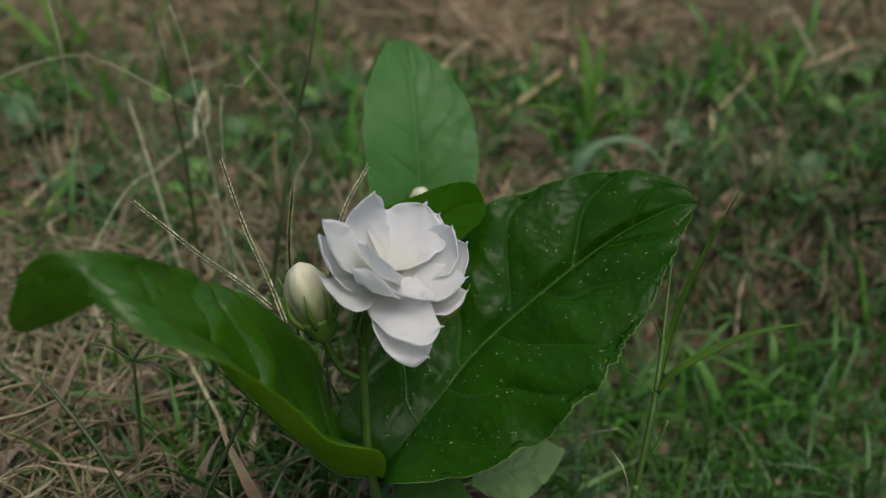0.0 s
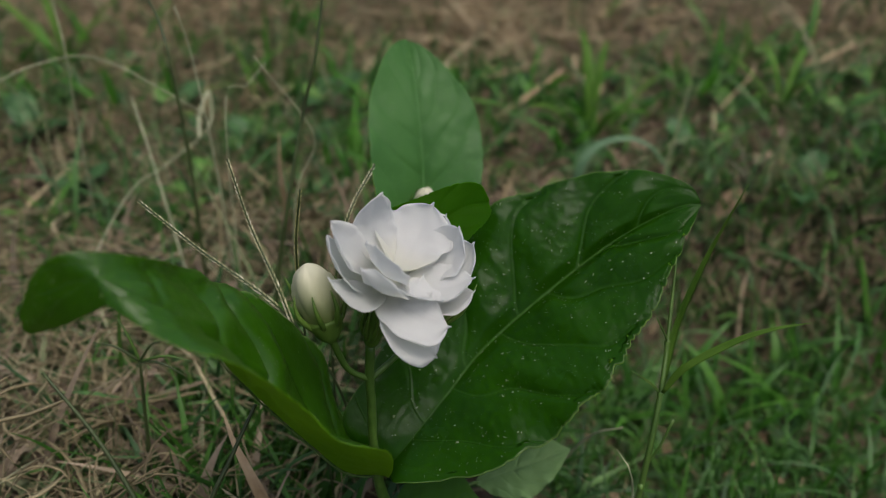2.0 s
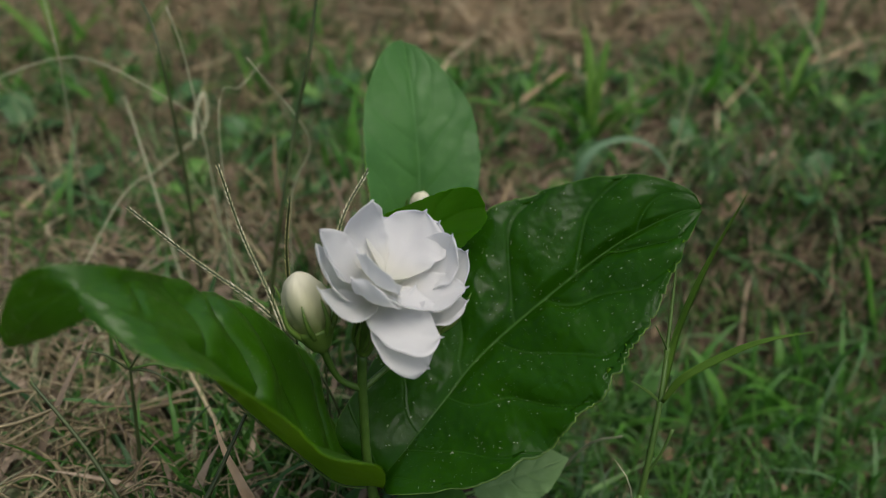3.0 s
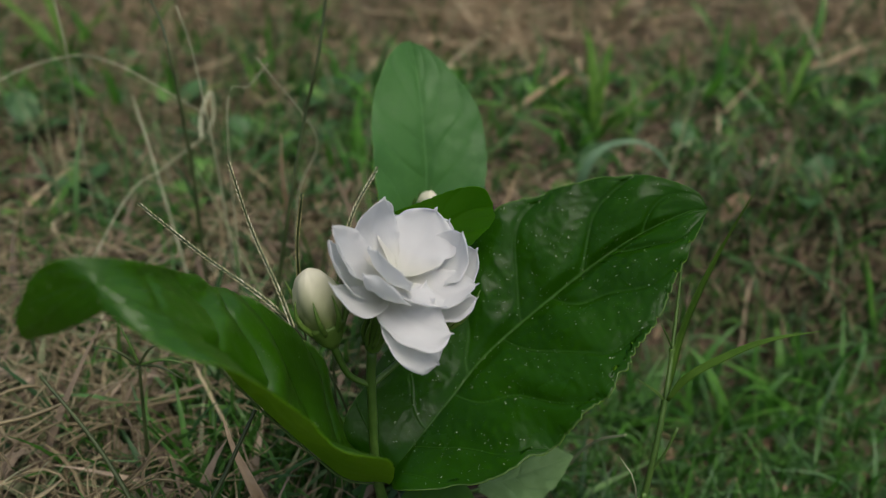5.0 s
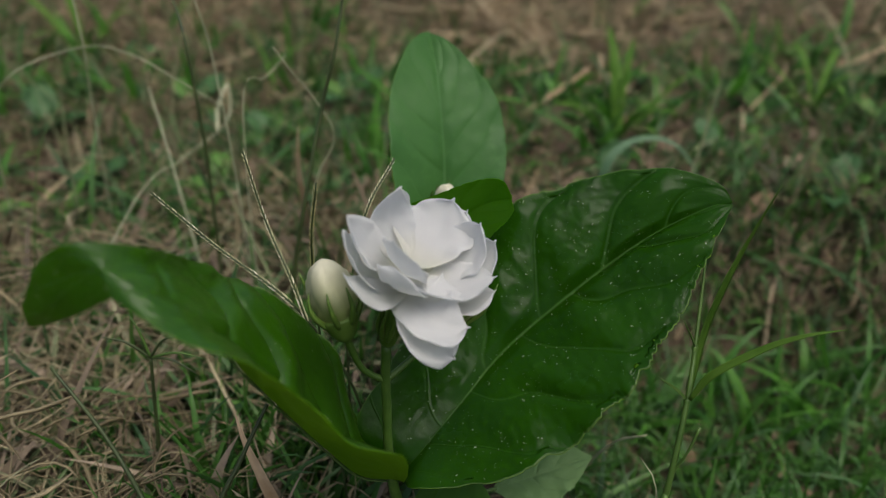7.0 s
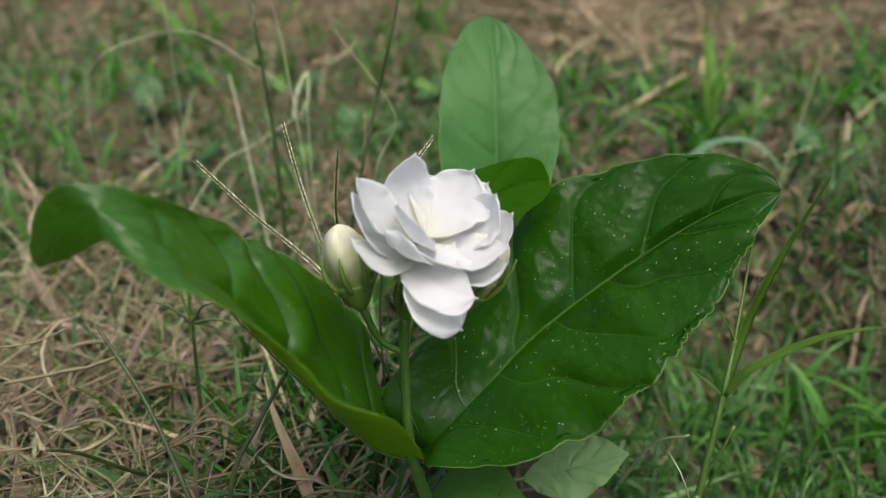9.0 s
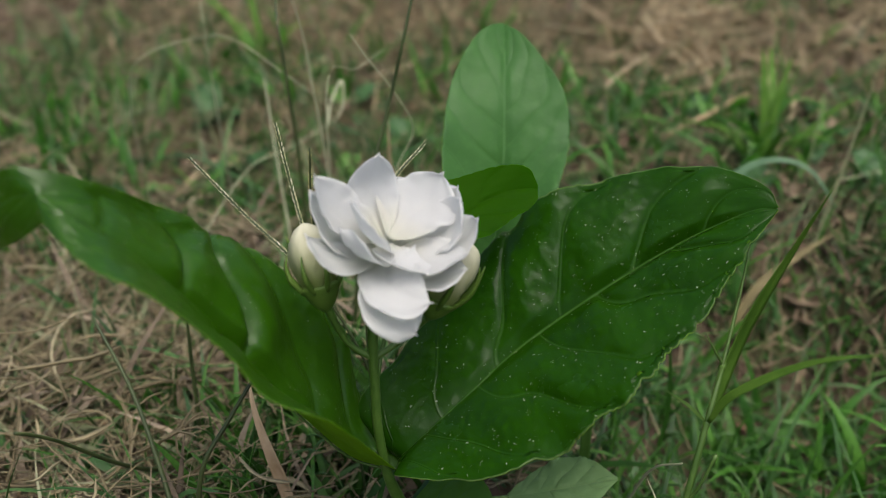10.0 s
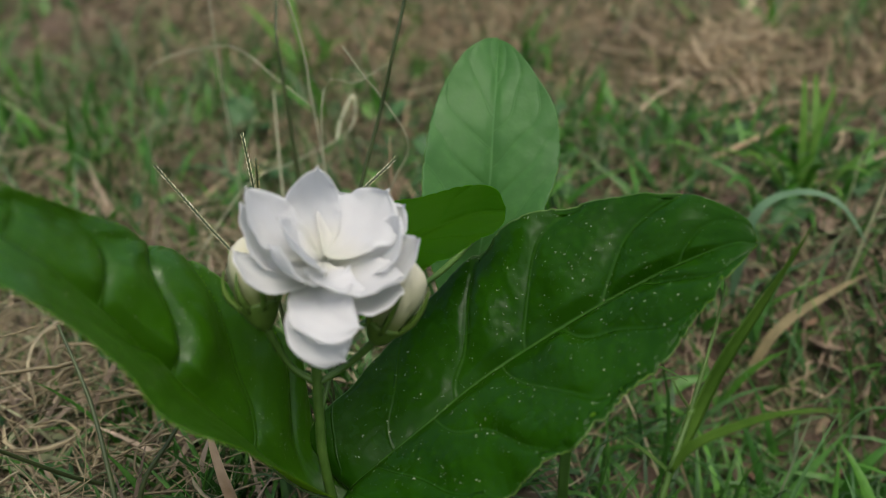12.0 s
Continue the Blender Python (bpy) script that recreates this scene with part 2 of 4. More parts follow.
M_OCHRE = strand_material("ripe_seed_head", [(0.0, (0.14, 0.15, 0.05)), (0.5, (0.25, 0.25, 0.1)), (1.0, (0.4, 0.37, 0.18))], 0.65)
M_BLADE = plain_material("fresh_grass_blade", (0.06, 0.15, 0.022), (0.1, 0.22, 0.04), 120, 0.42, 0.4, 0.15, thin=0.2, tint=(0.9, 1.5, 0.35))
M_DRY = plain_material("dry_blade", (0.3, 0.21, 0.12), (0.46, 0.35, 0.23), 150, 0.7, 0.2, 0.3)
M_TUFT = plain_material("tuft_blade", (0.075, 0.18, 0.02), (0.12, 0.25, 0.04), 120, 0.5, 0.2, 0.15, thin=0.4, tint=(1.0, 1.4, 0.4))
M_DEAD = plain_material("dead_leaf_skin", (0.19, 0.13, 0.08), (0.29, 0.21, 0.14), 150, 0.8, 0.1, 0.3)
M_WEED = plain_material("weed_leaf", (0.025, 0.075, 0.025), (0.05, 0.125, 0.04), 120, 0.5, 0.3, 0.2, thin=0.12, tint=(0.9, 1.5, 0.35))


# ---- geometry helpers (lengths in centimetres unless said otherwise) ----
CM = 0.01


def rail(points, n, even=True):
    """n + 1 places on a smooth curve through the points, evenly spaced or the same number between any two points."""
    p = np.array(points, float)
    p = np.vstack([2 * p[0] - p[1], p, 2 * p[-1] - p[-2]])
    k = len(p) - 3
    chord = np.concatenate([[0], np.cumsum(np.linalg.norm(np.diff(p[1:-1], axis=0), axis=1))])
    if not even:
        chord = np.arange(k + 1.0)
    out = []
    for s in np.linspace(0, chord[-1], n + 1):
        i = min(int(np.searchsorted(chord, s, "right")) - 1, k - 1)
        f = (s - chord[i]) / max(chord[i + 1] - chord[i], 1e-9)
        a, b, c, d = p[i:i + 4]
        out.append(0.5 * (2 * b + (c - a) * f + (2 * a - 5 * b + 4 * c - d) * f * f + (3 * b - a - 3 * c + d) * f ** 3))
    return np.array(out)


def unit(v):
    v = np.asarray(v, float)
    return v / np.maximum(np.linalg.norm(v, axis=-1, keepdims=True), 1e-9)


def mesh_of(name, verts, faces, mats, uv=None, slots=None, smooth=True):
    """A mesh from centimetres; uv: one pair for each vertex."""
    me = bpy.data.meshes.new(name)
    me.from_pydata((np.asarray(verts) * CM).tolist(), [], [list(map(int, f)) for f in faces])
    for m in mats:
        me.materials.append(m)
    if slots is not None:
        me.polygons.foreach_set("material_index", np.asarray(slots, np.int32))
    if uv is not None:
        layer = me.uv_layers.new(name="UVMap")
        idx = np.zeros(len(me.loops), np.int32)
        me.loops.foreach_get("vertex_index", idx)
        layer.data.foreach_set("uv", np.asarray(uv, np.float32)[idx].ravel())
    me.polygons.foreach_set("use_smooth", np.full(len(me.polygons), smooth))
    me.update()
    return me


def thing(name, label, category, at=(0, 0, 0), group="", kind=""):
    ob = new(name)
    ob.empty_display_size = 0.01
    ob.location = [c * CM for c in at]
    return tagged(ob, label, category, group, kind)


def part(name, me, parent, label=""):
    ob = new(name, me)
    origin = Vector((0, 0, 0))
    top = parent
    while top:
        origin += top.location
        top = top.parent
    ob.parent = parent
    ob.location = -origin
    return tagged(ob, label)


def shell(top, thick, normal):
    """A closed thin sheet from a grid of places: verts, faces, and which faces lie underneath."""
    r, c = top.shape[:2]
    low = top - normal * thick
    verts = np.concatenate([top.reshape(-1, 3), low.reshape(-1, 3)])
    idx = np.arange(r * c).reshape(r, c)
    q = np.stack([idx[:-1, :-1], idx[1:, :-1], idx[1:, 1:], idx[:-1, 1:]], -1).reshape(-1, 4)
    faces = [tuple(f) for f in q] + [tuple(f[::-1] + r * c) for f in q]
    slots = [0] * len(q) + [1] * len(q)
    ring = np.concatenate([idx[0, :], idx[1:, -1], idx[-1, -2::-1], idx[-2:0:-1, 0]])
    for a, b in zip(ring, np.roll(ring, -1)):
        faces.append((a, b, b + r * c, a + r * c))
        slots.append(1)
    return verts, faces, slots


def grid_normals(g):
    du, dv = np.gradient(g, axis=0), np.gradient(g, axis=1)
    return unit(np.cross(dv, du))


def leaf_mesh(name, mid, left, right, mats, veins=7, slant=1.75, quilt=0.09, wave=0.05, arch=(0.0, 0.0), thick=0.022, n=240, m=34, seed=0, pucker=0.0, ragged=0.0, nibble=0.0, calm=1.2, rim=(1.0, 1.0), grow=3.2):
    """A leaf between three smooth lines: its midrib and both edges. It bulges between the side veins and waves at the edge."""
    rng = np.random.RandomState(seed)
    even = not len(left) == len(mid) == len(right)
    rails = [rail(p, n, even) for p in (left, mid, right)]
    u = np.linspace(0, 1, n + 1)
    bent = u + 0.011 * np.sin(u * 19 + seed) + 0.008 * np.sin(u * 43 + 2.1 * seed)
    cols, vs = [], []
    for side, edge, lift in ((-1, rails[0], arch[0]), (1, rails[2], arch[1])):
        steps = np.linspace(1, 0, m + 1)[:-1] if side < 0 else np.linspace(0, 1, m + 1)
        for s in steps:
            cols.append((s, side, edge, lift))
            vs.append(0.5 + 0.5 * side * s)
    flat = np.stack([rails[1] * (1 - s) + edge * s for s, side, edge, lift in cols], 1)
    nrm = grid_normals(flat)
    ph = rng.rand(6) * 6.28
    wide = np.linalg.norm(rails[0] - rails[2], axis=1)
    scale = np.clip(wide / max(wide.max(), 1e-6), 0, 1)
    g = flat.copy()
    for j, (s, side, edge, lift) in enumerate(cols):
        phase = bent * veins - slant * (1.0 if side > 0 else 0.62) * s ** 1.25 + (0.42 if side > 0 else 0.0)
        hold = rim[0] if side < 0 else rim[1]
        puff = 1 + 0.35 * np.sin(phase * 2.6 + ph[4] + 3 * side) + 0.25 * np.sin(phase * 5.3 + s * 6 + ph[5])
        gap = np.abs(phase - np.round(phase))
        bulge = (0.62 * (1 - np.exp(-gap / 0.075)) + 0.5 * np.sin(np.pi * gap)) * min(1, s * 8) * (1 - 0.35 * s) * (hold + (1 - hold) * (1 - s) ** 1.5) * puff
        bulge = bulge + 0.16 * min(1, s * 4) * (1 - s) * np.sin(s * 15 + ph[2] + side) * np.abs(np.sin(np.pi * phase))
        ripple = np.sin(u * 17 + ph[0] + side) + 0.7 * np.sin(u * 31 + ph[1] * side) + 0.4 * np.sin(u * 53 + ph[2])
        h = ((quilt if isinstance(quilt, float) else quilt[side > 0]) * bulge * np.clip(u * grow - 0.15, 0.08, 1) * np.clip((calm - u) * 6, 0.1, 1) + lift * 4 * s * (1 - s) + wave * s ** 3 * ripple) * scale
        blister = np.array([noise.noise((a * 23.0, s * side * 6.0, seed * 1.7)) + 0.5 * noise.noise((a * 61.0, s * side * 15.0, seed * 2.3)) for a in u])
        h = h + pucker * blister * scale * np.clip(gap * 9, 0.15, 1) * min(1, s * 3)
        g[:, j] += nrm[:, j] * h[:, None]
        if s > 0.93:
            bite = np.maximum(0, np.sin(u * 210 + ph[3]) * np.sin(u * 67 + ph[4]) + 0.3 * np.sin(u * 120)) * 0.028
            if ragged and side > 0:
                bite = bite + ragged * np.array([max(0, noise.noise((a * 34, 0.3, seed)) - 0.05) + 0.8 * max(0, noise.noise((a * 95, 7.1, seed))) for a in u]) * np.clip((u - 0.3) * 3, 0, 1)
            if nibble:
                bite = bite + nibble * np.maximum(0, np.sin(u * 41 + ph[5]) - 0.55)
            g[:, j] += unit(rails[1] - edge) * (bite * scale)[:, None]
    v, f, slots = shell(g, thick, grid_normals(g))
    uv = np.stack([np.repeat(bent, len(vs)), np.tile(vs, n + 1)], 1)
    return mesh_of(name, v, f, mats, np.concatenate([uv, uv]), slots), rails[1], grid_normals(g)[:, m]


def tube_mesh(name, points, radii, mats, sides=8, n=24, uv=False):
    c = rail(points, n)
    r = np.interp(np.linspace(0, 1, n + 1), np.linspace(0, 1, len(radii)), radii)
    t = unit(np.gradient(c, axis=0))
    ref = np.array([0.3, 0.9, 0.2]) if abs(t[0] @ unit((0.3, 0.9, 0.2))) < 0.9 else np.array([0.9, 0.1, 0.3])
    a = unit(np.cross(t, ref))
    b = np.cross(t, a)
    ang = np.linspace(0, 2 * np.pi, sides, endpoint=False)
    g = c[:, None] + r[:, None, None] * (np.cos(ang)[None, :, None] * a[:, None] + np.sin(ang)[None, :, None] * b[:, None])
    idx = np.arange((n + 1) * sides).reshape(n + 1, sides)
    faces = []
    for i in range(n):
        for j in range(sides):
            k = (j + 1) % sides
            faces.append((idx[i, j], idx[i, k], idx[i + 1, k], idx[i + 1, j]))
    faces += [tuple(idx[0][::-1]), tuple(idx[-1])]
    return mesh_of(name, g.reshape(-1, 3), faces, mats, np.repeat(np.stack([np.linspace(0, 1, n + 1)] * 2, 1), sides, 0) if uv else None)


def lathe_mesh(name, base, axis, profile, mats, sides=24, twist=0.0, lobes=0, depth=0.0, bend=(0, 0, 0)):
    """A turned form along an axis: profile rows of (height, radius). lobes, twist: spiral folds."""
    axis = unit(axis)
    a = unit(np.cross(axis, (0.2, 0.9, 0.37)))
    b = np.cross(axis, a)
    p = rail([(h, r, 0) for h, r in profile], 22)
    top = p[-1, 0]
    rows = []
    for h, r, _ in p:
        w = h / top
        ang = np.linspace(0, 2 * np.pi, sides, endpoint=False)
        saw = ((ang * lobes / (2 * np.pi) + twist * w) % 1.0) if lobes else 0 * ang
        rr = max(r, 0.001) * (1 + depth * (saw - 0.5) * min(1, w * 2.2))
        rows.append(np.array(base) + axis * h + np.array(bend) * w * w + np.cos(ang)[:, None] * a * rr[:, None] + np.sin(ang)[:, None] * b * rr[:, None])
    g = np.array(rows)
    n = len(g)
    idx = np.arange(n * sides).reshape(n, sides)
    faces = [(idx[i, j], idx[i, (j + 1) % sides], idx[i + 1, (j + 1) % sides], idx[i + 1, j]) for i in range(n - 1) for j in range(sides)]
    faces += [tuple(idx[0][::-1]), tuple(idx[-1])]
    uv = np.repeat(np.stack([p[:, 0] / top] * 2, 1), sides, 0)
    return mesh_of(name, g.reshape(-1, 3), faces, mats, uv)


def petal_mesh(name, root, mid, tip, width, heart, cup, curl, mats, seed, point=0.1, foot=0.34):
    """A petal along a curve from its root over mid to its tip, hollow towards the heart and ending in a small point."""
    rng = np.random.RandomState(seed)
    root, mid, tip = (np.array(p, float) for p in (root, mid, tip))
    knee = 2 * mid - (root + tip) / 2
    n, m = 30, 10
    u = np.sin(np.linspace(0, math.pi / 2, n + 1))[:, None]
    spine = (1 - u) ** 2 * root + 2 * u * (1 - u) * knee + u * u * tip
    t = unit(np.gradient(spine, axis=0))
    inward = unit(heart - mid)
    side = unit(np.cross(unit(tip - root), inward))
    side = unit(side - t * (t @ side)[:, None])
    nrm = np.cross(side, t)
    if nrm[n // 2] @ inward < 0:
        nrm = -nrm
    q = u[:, 0]
    ph = rng.rand(6) * 6.28
    w = (foot + (1 - foot) * np.clip(q / 0.58, 0, 1) ** 0.9) * np.clip(1 - (np.clip(q - 0.5, 0, 1) / 0.5) ** 2.0, 0, 1) ** 0.6
    w = w * (0.2 + 0.8 * np.clip(q / 0.22, 0, 1) ** 0.8) * width * 0.5 + 0.004
    v = np.linspace(-1, 1, 2 * m + 1)
    uneven = 1 + 0.06 * np.sin(q * 7 + ph[4])[:, None] * np.sign(v)[None] + 0.025 * np.sin(q * 23 + ph[5])[:, None] * np.abs(v)[None]
    g = spine[:, None] + side[:, None] * (w[:, None] * v[None] * uneven)[..., None]
    hollow = cup * width * (v[None] ** 2) * np.sin(np.pi * np.clip(u * 0.85 + 0.1, 0, 1))
    ripple = 0.03 * width * np.abs(v[None]) ** 2 * (np.sin(u * 9 + ph[0]) + np.sin(v[None] * 3 + u * 5 + ph[1]))
    ripple = ripple + 0.012 * width * (0.3 + v[None] ** 2) * np.sin(v[None] * 8 + u * 14 + ph[2]) + 0.012 * width * np.abs(v[None]) ** 3 * np.sin(u * 31 + ph[3])
    crease = -0.02 * width * np.exp(-(v[None] / 0.16) ** 2) * np.sin(np.pi * u)
    back = curl * np.clip((u - 0.55) / 0.45, 0, 1) ** 2 * (0.4 + v[None] ** 2) * width
    g += nrm[:, None] * (hollow + ripple + crease - back)[..., None]
    g[-1] += t[-1] * point
    g[-2] += (t[-2] * point * 0.3) * (1 - np.abs(v))[:, None]
    g[-1] = g[-1].mean(axis=0) + (g[-1] - g[-1].mean(axis=0)) * 0.1
    vv, f, s = shell(g, 0.012, grid_normals(g))
    uv = np.stack([np.repeat(u[:, 0], 2 * m + 1), np.tile(v * 0.5 + 0.5, n + 1)], 1)
    return mesh_of(name, vv, f, mats, np.concatenate([uv, uv]), None)


# ---- ground ----
def ground_height(x, y):
    """Metres: soil with shallow hollows and clods, lower on the right of the plant."""
    fall = 0.045 / (1 + np.exp(-(x - 0.03) / 0.012)) / (1 + np.exp((y - 0.335) / 0.012))
    return -0.008 - fall + 0.0035 * np.sin(x * 31 + 1.3 * np.sin(y * 17)) * np.cos(y * 27 + 0.7) + 0.002 * np.sin(x * 83 + y * 41) * np.sin(y * 97 - x * 23) + 0.0008 * np.sin(x * 311 + 3 * np.sin(y * 120)) * np.sin(y * 287)


def build_ground():
    def axis_steps(mid):
        near = np.arange(-0.7, 0.7001, 0.006)
        far = 0.7 * 1.32 ** np.arange(1, 34)
        return mid + np.concatenate([-far[::-1], near, far])
    xs, ys = axis_steps(0.0), axis_steps(0.4)
    gx, gy = np.meshgrid(xs, ys, indexing="ij")
    rng = np.random.RandomState(4)
    fade = np.exp(-np.maximum(0, np.hypot(gx, gy - 0.4) - 0.9) * 2)
    z = -0.008 + (ground_height(gx, gy) + 0.008 + (rng.rand(*gx.shape) - 0.5) * 0.0022) * fade
    nx, ny = gx.shape
    idx = np.arange(nx * ny).reshape(nx, ny)
    faces = np.stack([idx[:-1, :-1], idx[1:, :-1], idx[1:, 1:], idx[:-1, 1:]], -1).reshape(-1, 4)
    me = mesh_of("ground", np.stack([gx, gy, z], -1).reshape(-1, 3) / CM, faces, [M_SOIL])
    tagged(new("ground", me), "dry brown garden soil with hollows and crumbs", "ground", kind="structure")


build_ground()

# ---- jasmine plant ----
plant = thing("jasmine_plant", "small jasmine plant with one white double flower and glossy dark leaves", "plant", (-1.7, 18.9, -0.9))
part("stem", tube_mesh("stem", [(-1.7, 18.9, -1.2), (-1.75, 18.3, 1.0), (-1.9, 17.95, 2.6), (-2.0, 17.97, 4.2), (-2.0, 18.13, 5.2), (-2.02, 18.33, 6.15), (-1.98, 18.5, 7.1)],
     [0.2, 0.19, 0.17, 0.13, 0.12, 0.12, 0.13], [M_STEM], 10, 36), plant)


def add_leaf(mid, left, right, mats, label, rib=0.05, **more):
    me, line, nrm = leaf_mesh("leaf", mid, left, right, mats, **more)
    ob = part("leaf", me, plant, label)
    low = line - nrm * 0.07
    part("midrib", tube_mesh("midrib", low[::6].tolist(), [rib, rib * 0.8, rib * 0.3], [M_MIDRIB], 6, 40), ob)
    return ob


add_leaf(
    [(-1.8, 18.4, 2.7), (-1.35, 18.3, 3.3), (-0.1, 19.6, 4.2), (1.0, 20.7, 5.0), (2.8, 21.65, 6.25), (4.7, 22.45, 7.45), (6.2, 22.5, 8.45), (6.8, 22.5, 8.6)],
    [(-1.9, 18.5, 2.75), (-2.5, 18.5, 3.4), (-2.9, 19.0, 4.0), (-2.1, 20.4, 4.7), (-0.7, 22.1, 6.2), (0.9, 23.4, 7.7), (3.5, 23.8, 8.6), (5.2, 23.6, 9.0), (6.5, 22.9, 8.98), (6.85, 22.5, 8.65)],
    [(-1.7, 18.3, 2.7), (-1.4, 17.3, 3.3), (-0.1, 17.2, 3.5), (1.0, 17.2, 3.8), (2.3, 17.6, 4.4), (3.3, 18.0, 5.0), (4.2, 18.5, 5.7), (5.3, 19.9, 6.8), (6.35, 21.5, 8.05), (6.85, 22.45, 8.6)],
    [M_LEAF, M_UNDER], "large glossy dark green leaf with pale specks and nibbled edge", quilt=0.36, wave=0.09, arch=(0.16, 0.06), seed=3, grow=1.3, nibble=0.24, calm=1.05, rib=0.028, pucker=0.035, veins=6, n=440, m=44, ragged=0.3)
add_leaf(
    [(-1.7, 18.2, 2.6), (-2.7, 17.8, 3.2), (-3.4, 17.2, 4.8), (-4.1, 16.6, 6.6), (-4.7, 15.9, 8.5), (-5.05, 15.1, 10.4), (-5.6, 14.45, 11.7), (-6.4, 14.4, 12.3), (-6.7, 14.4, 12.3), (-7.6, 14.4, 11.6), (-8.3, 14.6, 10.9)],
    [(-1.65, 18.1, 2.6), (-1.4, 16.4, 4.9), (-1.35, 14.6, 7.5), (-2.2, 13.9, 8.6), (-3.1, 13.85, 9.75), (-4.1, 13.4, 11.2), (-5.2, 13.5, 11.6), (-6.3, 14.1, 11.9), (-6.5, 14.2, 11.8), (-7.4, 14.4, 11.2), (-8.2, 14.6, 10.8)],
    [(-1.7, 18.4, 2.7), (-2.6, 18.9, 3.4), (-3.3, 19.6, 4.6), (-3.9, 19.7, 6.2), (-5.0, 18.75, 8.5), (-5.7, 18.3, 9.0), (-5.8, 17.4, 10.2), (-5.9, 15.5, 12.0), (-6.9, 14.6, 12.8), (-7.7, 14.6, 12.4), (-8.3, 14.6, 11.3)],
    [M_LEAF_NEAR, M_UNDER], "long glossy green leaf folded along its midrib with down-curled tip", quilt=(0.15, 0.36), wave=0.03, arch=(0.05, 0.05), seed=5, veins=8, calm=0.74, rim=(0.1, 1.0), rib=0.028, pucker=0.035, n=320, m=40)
add_leaf(
    [(-0.9, 23.6, 3.2), (-0.85, 25.3, 4.9), (-0.78, 26.5, 6.8), (-0.92, 27.6, 8.6), (-1.15, 28.8, 9.75), (-1.3, 29.4, 10.25)],
    [(-0.95, 23.6, 3.2), (-2.0, 24.6, 6.3), (-2.35, 25.7, 7.9), (-2.42, 27.2, 9.2), (-2.05, 28.3, 10.1), (-1.65, 29.0, 10.35), (-1.32, 29.4, 10.3)],
    [(-0.85, 23.6, 3.2), (0.5, 24.9, 5.6), (1.1, 26.6, 7.2), (0.85, 28.0, 8.55), (0.0, 28.65, 9.6), (-0.75, 29.1, 10.15), (-1.28, 29.4, 10.25)],
    [M_LEAF_PALE, M_UNDER], "upright pale green matte young leaf", quilt=0.045, wave=0.03, veins=8, slant=2.0, seed=7)
part("petiole", tube_mesh("petiole", [(-1.9, 18.7, 2.9), (-1.5, 20.5, 2.6), (-0.9, 23.7, 3.3)], [0.09, 0.07, 0.06], [M_STEM], 7), plant)
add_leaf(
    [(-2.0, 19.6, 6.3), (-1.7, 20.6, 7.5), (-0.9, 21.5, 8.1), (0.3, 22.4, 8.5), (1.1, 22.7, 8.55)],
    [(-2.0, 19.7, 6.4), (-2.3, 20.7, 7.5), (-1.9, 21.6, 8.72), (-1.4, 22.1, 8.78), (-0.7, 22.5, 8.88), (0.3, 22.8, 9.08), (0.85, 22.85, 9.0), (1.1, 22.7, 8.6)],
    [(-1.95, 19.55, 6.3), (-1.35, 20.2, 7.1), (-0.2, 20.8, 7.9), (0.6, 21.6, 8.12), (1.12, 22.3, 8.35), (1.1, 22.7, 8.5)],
    [M_LEAF_SMALL, M_LEAF_SMALL], "small leaf behind the flower, coloured yellow-green as lit through", quilt=0.05, wave=0.05, veins=6, slant=1.6, seed=9)
part("petiole", tube_mesh("petiole", [(-2.0, 18.2, 5.3), (-2.06, 18.9, 5.75), (-1.98, 19.65, 6.4)], [0.07, 0.06, 0.05], [M_STEM], 7), plant)
part("petiole", tube_mesh("petiole", [(-1.75, 18.3, 0.7), (-0.6, 18.8, 1.0), (0.85, 19.35, 0.97)], [0.07, 0.06, 0.05], [M_STEM], 7), plant)
add_leaf(
    [(0.8, 19.35, 0.97), (1.6, 19.65, 1.0), (2.5, 20.0, 1.06), (3.6, 20.3, 1.3)],
    [(0.8, 19.45, 0.97), (1.5, 20.5, 1.1), (2.5, 20.9, 1.3), (3.6, 20.35, 1.3)],
    [(0.8, 19.25, 0.96), (1.75, 18.75, 0.9), (2.8, 19.1, 1.0), (3.6, 20.25, 1.3)],
    [M_LEAF_LOW, M_LEAF_LOW], "pale green low leaf near the soil", quilt=0.05, wave=0.08, veins=6, seed=11)
add_leaf(
    [(-1.75, 18.1, 0.9), (-0.9, 18.35, 1.4), (0.2, 18.0, 1.6), (1.4, 17.3, 1.4)],
    [(-1.75, 18.2, 0.9), (-1.0, 19.2, 1.5), (0.2, 19.2, 1.6), (1.4, 17.4, 1.4)],
    [(-1.75, 18.0, 0.9), (-1.1, 17.4, 1.3), (0.0, 16.8, 1.4), (1.4, 17.2, 1.4)],
    [M_LOWEST, M_UNDER], "broad mid-green lowest leaf over the grass", quilt=0.04, wave=0.06, veins=6, seed=13)

